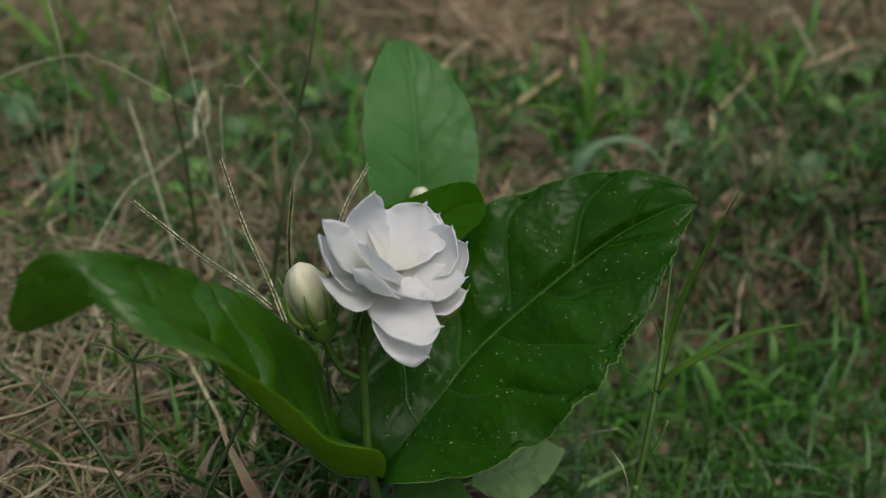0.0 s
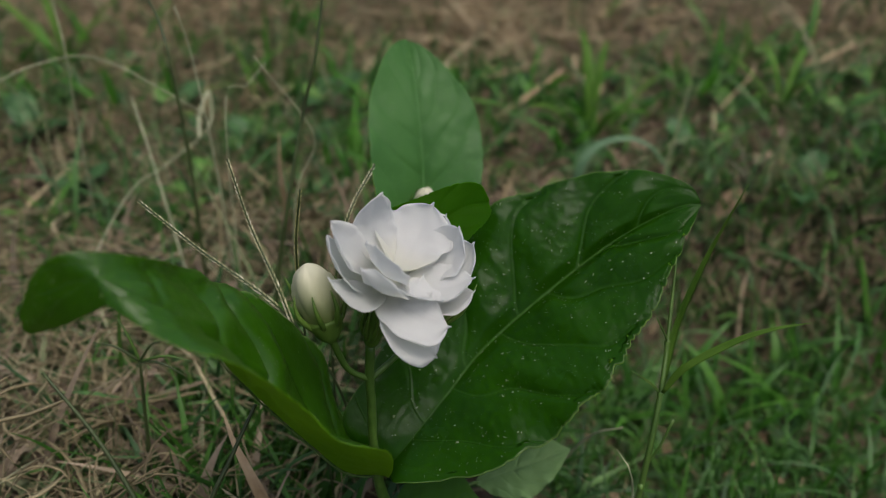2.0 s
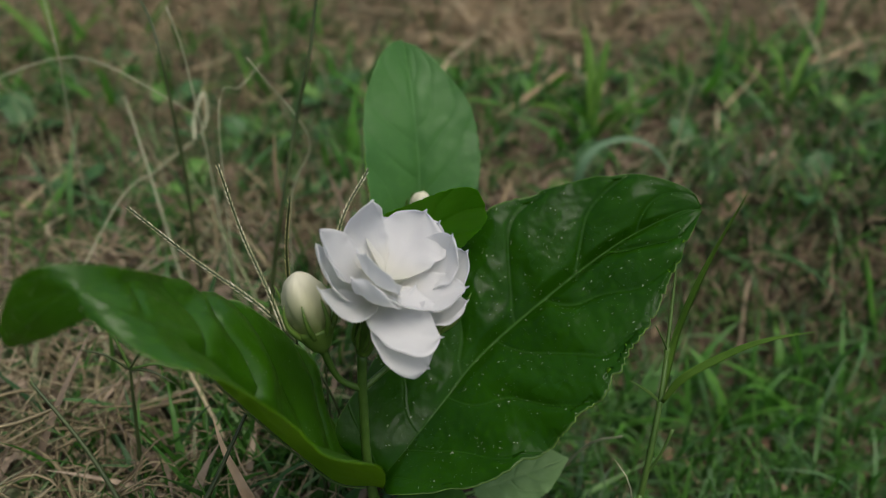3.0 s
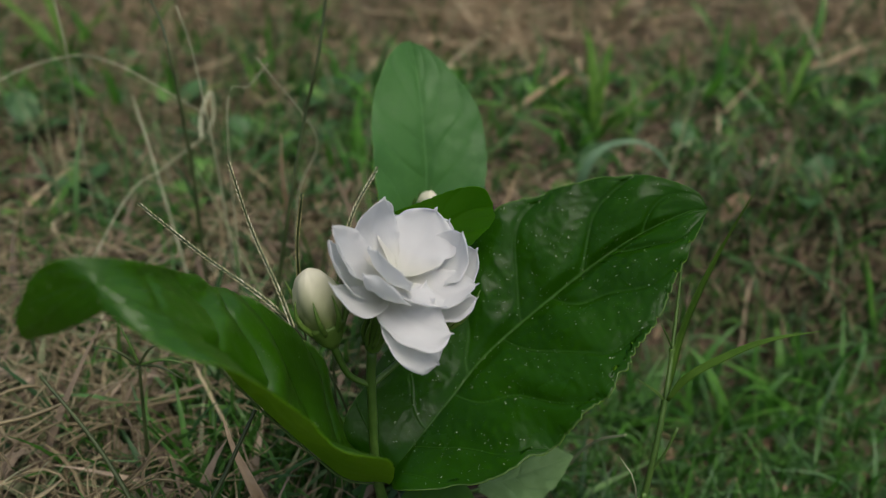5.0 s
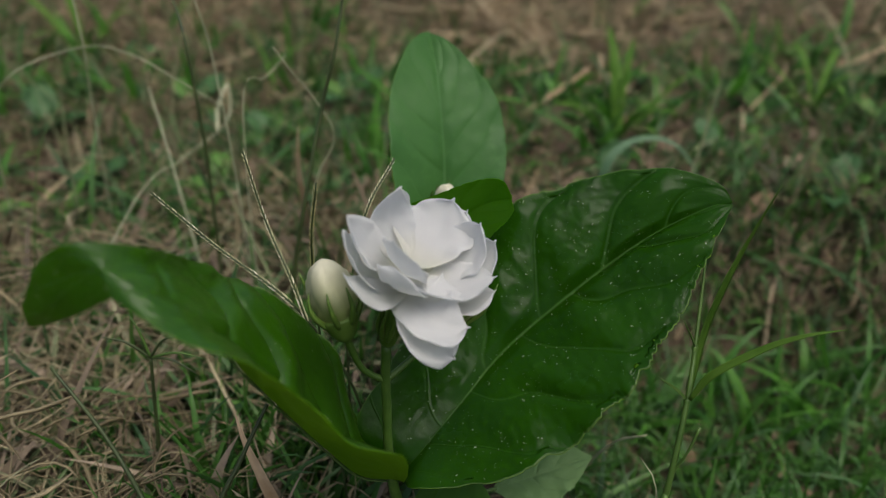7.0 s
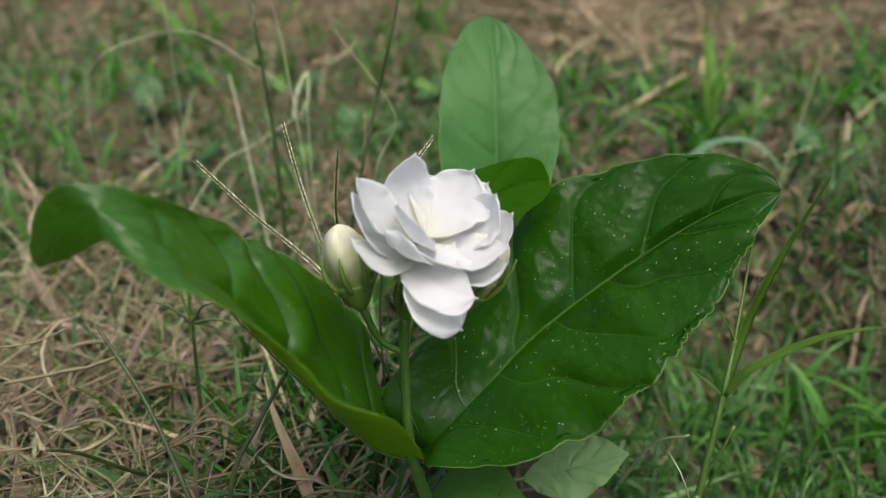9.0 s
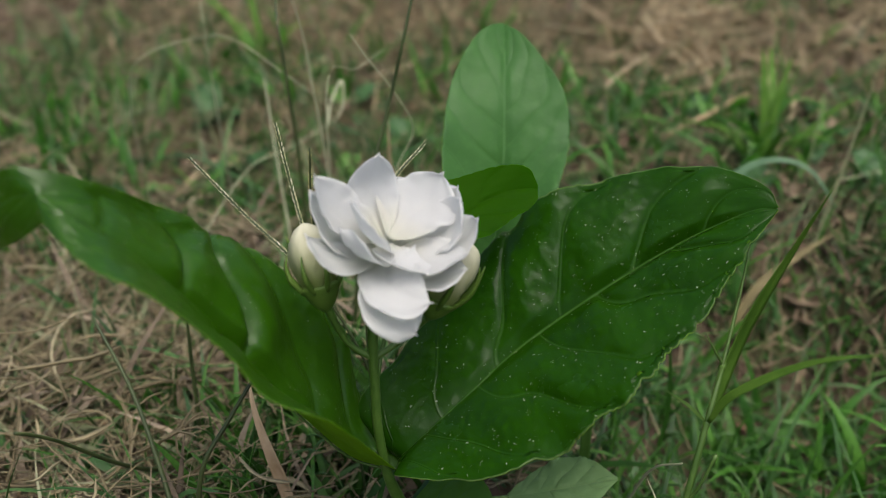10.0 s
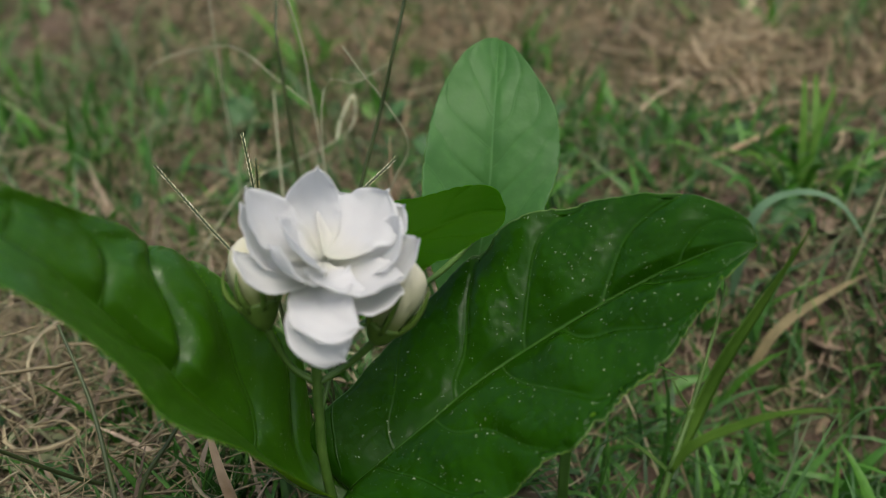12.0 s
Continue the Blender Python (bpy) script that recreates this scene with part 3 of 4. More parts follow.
# flower: receptacle with petals round a slightly tilted axis
AX = unit((0.2, -0.22, 0.95))
CORE = np.array((-1.75, 18.45, 8.0))
flower = part("flower", lathe_mesh("flower", (-1.98, 18.5, 7.05), unit(CORE - np.array((-1.98, 18.5, 7.05))), [(0, 0.1), (0.15, 0.2), (0.5, 0.22), (1.0, 0.2), (1.4, 0.24), (1.5, 0.1)], [M_SEPAL]), plant, "white double jasmine flower, fully open")
HEART = np.array((-1.32, 18.31, 9.5))
FOCUS = HEART + AX * 1.3
FRONT = (0.55, -0.65, 0.5)
PETALS = [  # depth of the root under the heart, middle, tip, width, hollow, curl, foot, which way the inside faces
    (0.12, (-1.84, 19.08, 10.12), (-1.6, 19.09, 11.13), 1.2, 0.16, 0.0, 0.6, None),
    (0.5, (-1.55, 19.5, 9.8), (-1.6, 19.8, 10.2), 1.1, 0.12, 0.0, 0.4, None),
    (0.2, (-2.3, 18.15, 10.02), (-2.62, 18.02, 11.06), 1.3, 0.24, 0.0, 0.55, None),
    (0.7, (-2.42, 18.0, 9.7), (-2.74, 17.85, 10.76), 1.25, 0.16, 0.0, 0.4, None),
    (0.45, (-2.15, 17.4, 9.45), (-2.66, 17.25, 10.08), 0.95, 0.14, 0.03, 0.5, (0.1, -0.35, 0.95)),
    (0.05, (-0.85, 19.25, 9.74), (-0.42, 19.79, 10.34), 1.8, 0.15, 0.0, 0.75, None),
    (0.6, (-0.6, 19.5, 9.4), (-0.12, 19.8, 10.02), 1.2, 0.12, 0.0, 0.4, None),
    (0.5, (-0.28, 18.95, 9.36), (0.2, 19.0, 10.22), 1.5, 0.16, 0.0, 0.35, None),
    (0.7, (-0.1, 18.9, 9.08), (0.54, 19.04, 9.72), 1.4, 0.14, 0.02, 0.35, None),
    (0.35, (-0.3, 18.15, 9.18), (0.5, 18.12, 9.43), 1.25, 0.12, 0.02, 0.45, None),
    (0.65, (-0.25, 18.1, 8.72), (0.5, 18.03, 9.1), 1.35, 0.12, 0.03, 0.4, None),
    (0.4, (-0.92, 17.3, 9.04), (-0.05, 17.2, 8.78), 1.45, 0.12, 0.04, 0.6, (0.3, -0.5, 0.8)),
    (0.75, (-0.9, 17.15, 8.62), (-0.36, 16.93, 8.1), 1.4, 0.08, 0.0, 0.6, FRONT),
    (0.08, (-1.55, 17.75, 10.0), (-1.62, 17.48, 10.84), 1.4, 0.14, 0.0, 0.8, None),
    (0.25, (-1.5, 17.4, 9.6), (-1.95, 17.45, 10.16), 1.25, 0.14, 0.0, 0.65, None),
    (0.08, (-0.82, 17.68, 9.36), (-0.12, 17.85, 9.16), 1.0, 0.2, 0.0, 0.7, None),
]
for k, (low, mid, tip, width, cup, curl, foot, face) in enumerate(PETALS):
    away = np.array(mid) - HEART
    root = HEART - AX * low + unit(away - AX * (away @ AX)) * 0.1
    part("petal", petal_mesh("petal", root, mid, tip, width, FOCUS if face is None else np.array(mid) + face, cup, curl, [M_PETAL if k < 13 else M_INNER], 20 + k, foot=foot), flower)
part("throat", lathe_mesh("throat", CORE - AX * 0.05, HEART - AX * 0.3 - CORE, [(0, 0.2), (0.4, 0.18), (0.8, 0.1), (0.95, 0.07), (1.0, 0.03)], [M_CORE], 14), flower, "pale yellow-green flower throat")


def sepals(parent, base, axis, count, length, radius, seed):
    rng = np.random.RandomState(seed)
    axis = unit(axis)
    a = unit(np.cross(axis, (0.2, 0.9, 0.37)))
    b = np.cross(axis, a)
    for k in range(count):
        ang = 2 * math.pi * (k + rng.rand() * 0.3) / count
        o = math.cos(ang) * a + math.sin(ang) * b
        p = np.array(base) + o * radius * 0.8
        lng = length * (0.8 + 0.4 * rng.rand())
        part("sepal", tube_mesh("sepal", [p, p + axis * lng * 0.4 + o * radius * 0.5, p + axis * lng * 0.75 + o * radius * 0.55, p + axis * lng + o * radius * (0.3 + 0.5 * rng.rand())],
             [0.07, 0.075, 0.05, 0.012], [M_SEPAL], 6, 10), parent)


sepals(flower, (-1.95, 18.5, 7.35), CORE - np.array((-1.98, 18.5, 7.05)), 7, 1.0, 0.22, 2)


def add_bud(base, tip, radius, stalk, lobes, seed, label, long_sepal=0.75):
    base, tip = np.array(base, float), np.array(tip, float)
    h = np.linalg.norm(tip - base)
    ob = part("bud", lathe_mesh("bud", base, tip - base, [(0, radius * 0.35), (h * 0.15, radius * 0.62), (h * 0.45, radius * 0.95), (h * 0.68, radius), (h * 0.88, radius * 0.72), (h * 0.97, radius * 0.3), (h, radius * 0.04)],
              [M_BUD], 36, 0.8, lobes, 0.24), plant, label)
    part("calyx", lathe_mesh("calyx", base - unit(tip - base) * 0.12, tip - base, [(0, radius * 0.2), (h * 0.08, radius * 0.5), (h * 0.2, radius * 0.76), (h * 0.32, radius * 0.93), (h * 0.34, radius * 0.7)], [M_SEPAL], 20), ob, "green calyx cup")
    sepals(ob, base + (tip - base) * 0.2, tip - base, 7, h * long_sepal * 0.75, radius * 0.95, seed)
    part("pedicel", tube_mesh("pedicel", [*stalk, tuple(base)], [0.085, 0.08, 0.1], [M_STEM], 8, 14), ob)
    return ob


add_bud((-2.86, 17.98, 7.75), (-3.38, 18.55, 9.55), 0.5, [(-2.02, 18.32, 6.05), (-2.55, 18.15, 6.6)], 4, 31, "cream-white closed jasmine bud in a green calyx")
add_bud((-0.7, 18.95, 7.1), (0.25, 19.3, 9.0), 0.5, [(-2.02, 18.32, 6.05), (-1.4, 18.75, 6.4)], 4, 33, "cream-white jasmine bud half hidden by the flower")
add_bud((-0.74, 25.4, 6.1), (-0.68, 25.0, 7.45), 0.33, [(-1.9, 19.9, 6.4), (-1.2, 23.4, 5.9)], 3, 35, "tiny cream bud behind the small leaf", 0.9)

# ---- single grass stalks ----
def add_spike(name, points, r, head, label, mat, seed_mat, seed, group="tall grass stalks", size=0.1):
    """A thin stalk whose last stretch (head: its share) carries two rows of overlapping grains."""
    ob = thing(name, label, "grass", points[0], group)
    part("stalk", tube_mesh("stalk", points, [r, r * 0.85, r * 0.55], [mat], 6, 30), ob)
    if head:
        line = rail(points, 240)
        rng = np.random.RandomState(seed)
        verts, faces = [], []
        count = int(head * 240 / 1.4)
        for k in range(count):
            i = int(240 * (1 - head) + k * 1.4)
            if i >= 239:
                break
            t = unit(line[i + 1] - line[i])
            a = unit(np.cross(t, (0.25, -0.8, 0.55))) * (1 if k % 2 else -1)
            b = np.cross(t, a)
            c = line[i] + a * size * 0.32
            d = unit(t * 0.96 + a * 0.24)
            lng, wid = size * (2.2 + rng.rand() * 0.8) * (1 - 0.4 * k / count), size * 0.42 * (1 - 0.4 * k / count)
            o = len(verts)
            verts += [c - d * lng * 0.3, c + a * wid + d * lng * 0.1, c + b * wid + d * lng * 0.1, c - a * wid + d * lng * 0.1, c - b * wid + d * lng * 0.1, c + d * lng]
            for q in range(4):
                faces += [(o, o + 1 + q, o + 1 + (q + 1) % 4), (o + 5, o + 1 + (q + 1) % 4, o + 1 + q)]
        part("seed_head", mesh_of("seed_head", verts, faces, [seed_mat]), ob, "narrow two-rowed seed head")
    return ob


def blade_mesh(name, points, width, mat, face=(0, -0.6, 0.8), fold=0.2, n=26, start=0.5):
    c = rail(points, n)
    t = unit(np.gradient(c, axis=0))
    side = unit(np.cross(t, np.array(face, float)))
    nrm = np.cross(side, t)
    u = np.linspace(0, 1, n + 1)
    w = width * 0.5 * np.clip(start + u * 3, 0, 1) * np.clip((1 - u) * 1.8, 0.02, 1) ** 0.8
    v = np.linspace(-1, 1, 5)
    g = c[:, None] + side[:, None] * (w[:, None] * v)[..., None] + nrm[:, None] * (fold * w[:, None] * np.abs(v))[..., None]
    vv, f, s = shell(g, 0.012, grid_normals(g))
    return mesh_of(name, vv, f, [mat])


add_spike("grass_spike", [(-3.4, 19.6, -0.8), (-3.7, 20.0, 3.5), (-4.45, 20.8, 6.5), (-5.35, 22.0, 8.15), (-5.9, 22.7, 9.9)], 0.042, 0.42, "thin grass stalk with a pale narrow seed head", M_STALK, M_SEED, 1, size=0.075)
add_spike("grass_spike", [(-2.6, 20.0, -0.8), (-3.0, 20.3, 3.4), (-4.45, 20.8, 6.1), (-6.7, 21.5, 7.8), (-8.2, 21.85, 9.15)], 0.042, 0.38, "leaning grass stalk with a bristly pale seed head", M_STALK, M_SEED, 2, size=0.075)
add_spike("grass_spike", [(-3.2, 20.6, -0.8), (-3.3, 21.0, 5.0), (-2.8, 22.0, 8.2), (-2.05, 23.6, 9.2)], 0.042, 0.3, "thin grass stalk with a green seed head behind the flower", M_STALK, M_SEED, 3, size=0.075)
add_spike("grass_spike", [(-3.6, 20.5, -0.8), (-3.85, 20.2, 5.0), (-3.84, 19.95, 8.7), (-3.55, 19.8, 10.8)], 0.042, 0.34, "upright grass stalk with an ochre seed head", M_STALK, M_OCHRE, 4, size=0.07)
add_spike("grass_stalk", [(-9.2, 28.4, -0.8), (-10.2, 30.2, 2.8), (-10.82, 31.37, 4.55), (-11.73, 33.14, 6.36)], 0.045, 0.0, "bleached stiff dry grass stalk", M_PALE_STALK, M_SEED, 5)
add_spike("grass_stalk", [(-6.2, 25.6, -0.8), (-5.7, 26.2, 3.0), (-5.2, 26.6, 5.6), (-4.6, 27.9, 8.4), (-4.14, 28.2, 10.07), (-3.9, 28.8, 11.4), (-3.7, 29.4, 13.0)], 0.085, 0.3, "tall dark grass stalk rising behind the plant", M_STALK, M_OCHRE, 6, size=0.06)
add_spike("grass_stalk", [(-9.0, 29.0, -0.8), (-8.9, 29.45, 5.0), (-8.95, 29.6, 7.0), (-9.05, 29.8, 8.5), (-9.2, 30.1, 9.8), (-9.6, 31.0, 10.4), (-10.2, 32.0, 10.8)], 0.08, 0.25, "tall dark grass stalk bending at its top", M_STALK, M_OCHRE, 7, size=0.06)
add_spike("grass_stalk", [(-8.0, 29.8, -0.8), (-8.2, 30.1, 5.5), (-8.34, 30.2, 7.7), (-8.45, 30.4, 8.6), (-8.55, 30.4, 9.75), (-8.8, 30.4, 11.0)], 0.04, 0.0, "pale straight grass stalk", M_PALE_STALK, M_SEED, 8)
add_spike("grass_stalk", [(-9.1, 20.2, -1.0), (-8.9, 20.5, 2.0), (-8.7, 20.7, 4.5)], 0.08, 0.0, "short dark upright grass stem", M_STALK, M_SEED, 9)
add_spike("grass_stalk", [(-7.0, 15.9, 0.2), (-8.3, 17.4, 2.2), (-9.5, 18.6, 3.6), (-11.0, 19.7, 5.0)], 0.08, 0.2, "slanting thin dark grass stalk", M_STALK, M_OCHRE, 10, size=0.05)
add_spike("grass_stalk", [(-6.5, 15.6, 0.5), (-6.1, 16.2, 3.4), (-5.5, 17.0, 4.6), (-4.9, 17.9, 5.6)], 0.08, 0.0, "crossing thin dark grass stalk", M_STALK, M_STALK, 11)

add_spike("grass_stalk", [(-14.5, 26.5, -0.8), (-11.75, 29.9, 3.7), (-10.6, 31.8, 4.1), (-9.55, 33.5, 4.35)], 0.036, 0.0, "slanting pale grass stem ending in a looped blade", M_PALE_STALK, M_SEED, 12)
part("blade", blade_mesh("blade", [(-9.55, 33.5, 4.35), (-9.6, 34.2, 5.0), (-9.26, 34.75, 5.7), (-9.2, 34.4, 4.8), (-9.45, 33.6, 4.3)], 0.13, M_PALE_STALK, start=0.8), bpy.data.objects["grass_stalk.007"])
add_spike("grass_stalk", [(-18.6, 33.6, -0.8), (-17.6, 32.6, 5.0), (-15.9, 31.6, 7.6), (-13.54, 32.67, 8.17), (-11.6, 31.6, 8.4), (-10.0, 30.6, 8.1), (-8.41, 30.32, 7.17)], 0.03, 0.0, "bent pale grass stem with a long drooping top", M_PALE_STALK, M_SEED, 13)
add_spike("grass_stalk", [(-5.6, 28.6, -0.8), (-5.3, 28.9, 4.5), (-4.5, 29.3, 6.5), (-4.9, 29.1, 7.9), (-5.62, 28.86, 9.18), (-6.1, 28.8, 10.0)], 0.03, 0.0, "kinked thin green-grey grass stem", M_PALE_STALK, M_SEED, 14)
add_spike("grass_stalk", [(-14.4, 33.4, -0.8), (-13.8, 32.8, 6.0), (-13.6, 32.7, 8.2), (-13.9, 33.4, 10.5)], 0.034, 0.0, "pale kinked grass stem with a raised top", M_PALE_STALK, M_SEED, 15)
add_spike("grass_stalk", [(-15.6, 27.5, -0.8), (-14.7, 29.2, 5.3), (-14.1, 30.87, 6.97)], 0.032, 0.0, "short leaning green grass stem", M_CULM, M_SEED, 21)
add_spike("grass_stalk", [(-7.6, 28.5, -0.8), (-7.35, 29.17, 7.82), (-6.9, 30.89, 7.92), (-6.46, 32.49, 8.02)], 0.03, 0.0, "thin pale grass stem bent over at its top", M_PALE_STALK, M_SEED, 22)
add_spike("grass_stalk", [(-8.2, 22.5, -0.6), (-9.2, 18.6, 0.6), (-9.5, 15.4, 4.7), (-9.6, 14.6, 5.6)], 0.08, 0.3, "low leaning dark grass stalk above the straw", M_STALK, M_OCHRE, 16, size=0.06)
for k, tip in enumerate(((-9.9, 20.7, 5.2), (-9.2, 21.1, 5.7), (-7.9, 20.7, 5.3), (-7.1, 20.4, 4.75), (-7.4, 20.4, 4.2))):
    mid = ((-8.7 + tip[0]) / 2, (20.7 + tip[1]) / 2, (4.5 + tip[2]) / 2 + 0.2)
    part("finger", tube_mesh("finger", [(-8.7, 20.7, 4.5), mid, tip], [0.045, 0.04, 0.015], [M_CULM if k % 2 else M_STALK], 5, 10), bpy.data.objects["grass_stalk.004"])
dry = thing("dry_blade", "curled tan dead grass blade leaning on the straw", "grass", (-4.8, 18.1, -0.6), "tall grass stalks")
part("blade", blade_mesh("blade", [(-4.8, 18.1, -0.6), (-5.1, 18.2, 1.2), (-5.5, 18.4, 2.5), (-5.9, 18.8, 3.3), (-6.2, 19.3, 4.0)], 0.35, M_DRY, fold=0.6), dry)
fallen = thing("dead_leaf", "curled tan dead leaf lying on the soil", "leaf litter", (12.8, 36.4, -1.1))
part("blade", blade_mesh("blade", [(11.8, 36.0, -1.3), (12.4, 36.4, -0.55), (13.0, 36.7, -0.5), (13.7, 36.8, -1.0)], 0.75, M_DEAD, face=(0, -0.5, 0.9), fold=0.5, start=0.1), fallen)

add_spike("grass_stalk", [(1.8, 43.6, -0.8), (3.6, 44.5, 0.0), (6.1, 47.4, 0.4)], 0.14, 0.0, "thick tan dry grass stem lying on the weeds", M_DRY, M_SEED, 17)
add_spike("grass_stalk", [(18.5, 48.4, 0.2), (20.0, 48.3, 0.6), (22.0, 49.7, 0.8)], 0.12, 0.0, "pale dry grass stem lying on the soil", M_DRY, M_SEED, 18)
add_spike("grass_stalk", [(14.9, 34.8, -2.1), (15.1, 34.1, -2.1), (15.9, 33.4, -3.2)], 0.12, 0.0, "short tan twig lying on bare soil", M_DRY, M_SEED, 19)
add_spike("grass_stalk", [(3.3, 22.9, -3.2), (4.3, 21.5, 0.5), (5.2, 20.8, 1.7)], 0.045, 0.0, "thin leaning pale green grass stem", M_PALE_STALK, M_SEED, 20)
drape = thing("dry_blade", "hanging tan dead grass blade among the stems", "grass", (-6.4, 33.2, -0.8), "tall grass stalks")
part("blade", blade_mesh("blade", [(-6.4, 33.2, -0.8), (-6.1, 31.5, 1.9), (-6.1, 31.0, 4.3), (-6.0, 31.0, 6.0)], 0.3, M_DRY, fold=0.5), drape)
straw_blade = thing("dry_blade", "long tan dead grass blade resting on low weeds", "grass", (5.9, 32.6, -3.5), "tall grass stalks")
part("blade", blade_mesh("blade", [(5.9, 32.6, -3.6), (7.0, 33.6, -1.4), (8.5, 35.2, -0.7), (10.0, 36.8, -0.35)], 0.36, plain_material("olive_tan_blade", (0.11, 0.095, 0.045), (0.19, 0.16, 0.08), 150, 0.7, 0.2, 0.3), fold=0.4), straw_blade)
stub = thing("grass_stalk", "short broken pale green stem beside the culm", "grass", (6.3, 22.0, -5.0), "tall grass stalks")
part("stalk", blade_mesh("stalk", [(6.3, 22.0, -5.0), (5.0, 18.2, 2.4), (4.5, 18.4, 3.4)], 0.13, M_PALE_STALK, start=0.9), stub)
reed = thing("grass_culm", "jointed green grass culm with side blades", "grass", (4.55, 17.2, -4.4))
part("culm", tube_mesh("culm", [(4.55, 17.2, -4.8), (5.0, 17.9, -1.0), (5.4, 18.5, 2.6), (5.72, 19.4, 4.5), (5.95, 20.35, 5.5), (6.2, 21.6, 6.85), (6.3, 22.2, 7.7)], [0.11, 0.11, 0.1, 0.092, 0.075, 0.055, 0.02], [M_CULM], 8, 40), reed)
for p in ((5.72, 19.4, 4.5), (5.95, 20.35, 5.5), (5.3, 18.3, 2.0)):
    part("node", lathe_mesh("node", np.array(p) - np.array((0.02, 0.06, 0.08)), (0.2, 0.7, 0.7), [(0, 0.07), (0.08, 0.092), (0.18, 0.07)], [M_STEM], 10), reed, "swollen lighter joint")
part("blade", blade_mesh("blade", [(5.75, 19.3, 4.6), (6.2, 19.3, 5.5), (7.3, 19.2, 6.5), (8.1, 19.0, 7.1), (9.0, 18.8, 7.5)], 0.2, plain_material("culm_blade", (0.055, 0.13, 0.012), (0.09, 0.18, 0.024), 120, 0.5, 0.2, 0.15, thin=0.25, tint=(0.9, 1.5, 0.35))), reed)
part("blade", blade_mesh("blade", [(5.72, 19.4, 4.5), (5.3, 19.2, 5.1), (4.7, 18.9, 5.8)], 0.08, M_CULM), reed)
part("twig", tube_mesh("twig", [(5.95, 20.35, 5.5), (5.75, 20.2, 6.0), (5.5, 20.2, 6.5)], [0.035, 0.03, 0.015], [M_CULM], 6, 10), reed)
part("twig", tube_mesh("twig", [(5.4, 18.5, 2.6), (5.75, 18.6, 3.4), (6.0, 18.8, 4.1)], [0.04, 0.035, 0.05], [M_CULM], 6, 10), reed)
part("blade", blade_mesh("blade", [(5.72, 19.4, 4.5), (6.1, 20.5, 5.5), (6.5, 21.1, 6.5), (7.15, 21.8, 7.7), (7.95, 22.25, 9.4)], 0.42, plain_material("olive_blade", (0.032, 0.08, 0.007), (0.055, 0.118, 0.013), 120, 0.5, 0.2, 0.15, thin=0.2, tint=(0.9, 1.4, 0.3)), face=(0.8, -0.5, 0.38)), reed)
peep = thing("grass_tuft", "bent yellow-green grass blade behind the large leaf", "grass", (2.2, 22.6, -2.6), "tall grass stalks")
part("blade", blade_mesh("blade", [(2.2, 22.6, -2.6), (2.6, 22.7, 2.2), (3.8, 22.9, 4.0), (4.7, 23.0, 4.45), (5.5, 22.9, 4.25)], 0.3, M_BLADE), peep)
arch = thing("grass_tuft", "arched grey-green grass blade over the soil", "grass", (5.15, 35.3, -1.5), "tall grass stalks")
part("blade", blade_mesh("blade", [(5.15, 35.3, -1.6), (5.55, 35.6, 1.4), (6.25, 36.1, 2.4), (7.45, 36.3, 2.7), (8.55, 36.1, 2.4), (9.55, 35.6, 1.2)], 0.4, plain_material("grey_green_blade", (0.06, 0.13, 0.06), (0.1, 0.19, 0.1), 120, 0.45, 0.4, 0.15, thin=0.15, tint=(1.2, 1.4, 0.6)), face=(0, -0.3, 0.95)), arch)


# ---- meadow: many small strands, each kind in one mesh (metres) ----
def smoothbox(x, lo, hi, soft):
    return 1 / (1 + np.exp(-(x - lo) / soft)) / (1 + np.exp((x - hi) / soft))


def patchy(x, y, k):
    return 0.5 + 0.25 * np.sin(x * 37 * k + 2 * np.sin(y * 29 * k)) + 0.25 * np.sin(y * 43 * k + 1.7 * np.sin(x * 23 * k + 1))


def dens_green(x, y):
    right_low = smoothbox(x, 0.03, 2, 0.015) * smoothbox(y, -1, 0.318, 0.015)
    right_mid = smoothbox(x, 0.02, 2, 0.03) * smoothbox(y, 0.345, 0.49, 0.015)
    left = smoothbox(x, -2, 0.0, 0.03) * smoothbox(y, 0.30, 0.5, 0.03)
    low_left = smoothbox(x, -2, 0.02, 0.02) * smoothbox(y, -1, 0.3, 0.02)
    bare = 1 - 0.2 * smoothbox(x, 0.06, 0.2, 0.02) * smoothbox(y, 0.305, 0.36, 0.012)
    far = smoothbox(y, 0.5, 9, 0.03)
    bare = bare * (1 - 0.97 * smoothbox(x, -0.018, 0.04, 0.001) * smoothbox(y, 0.15, 0.215, 0.001))
    bare = bare * (1 - 0.97 * smoothbox(x, 0.04, 0.085, 0.002) * smoothbox(y, 0.1, 0.205, 0.002))
    clump = np.clip(1.9 * (0.36 + 0.5 * np.sin(x * 71 + 2.2 * np.sin(y * 53 + 1.1)) * np.sin(y * 67 + 1.9 * np.sin(x * 47))), 0.0, 1.3)
    clump = np.maximum(clump, 0.6 * right_low)
    return clump * (0.95 * right_low + 1.0 * right_mid * (0.35 + patchy(x, y, 1)) + 0.85 * left * (0.3 + patchy(x, y, 1.3)) + 0.85 * low_left * (0.25 + 0.75 * smoothbox(x, -0.11, 1, 0.015)) + 0.12 * far) * bare * smoothbox(x, -0.37, 0.44, 0.03) * smoothbox(y, 0.12, 0.84, 0.02)


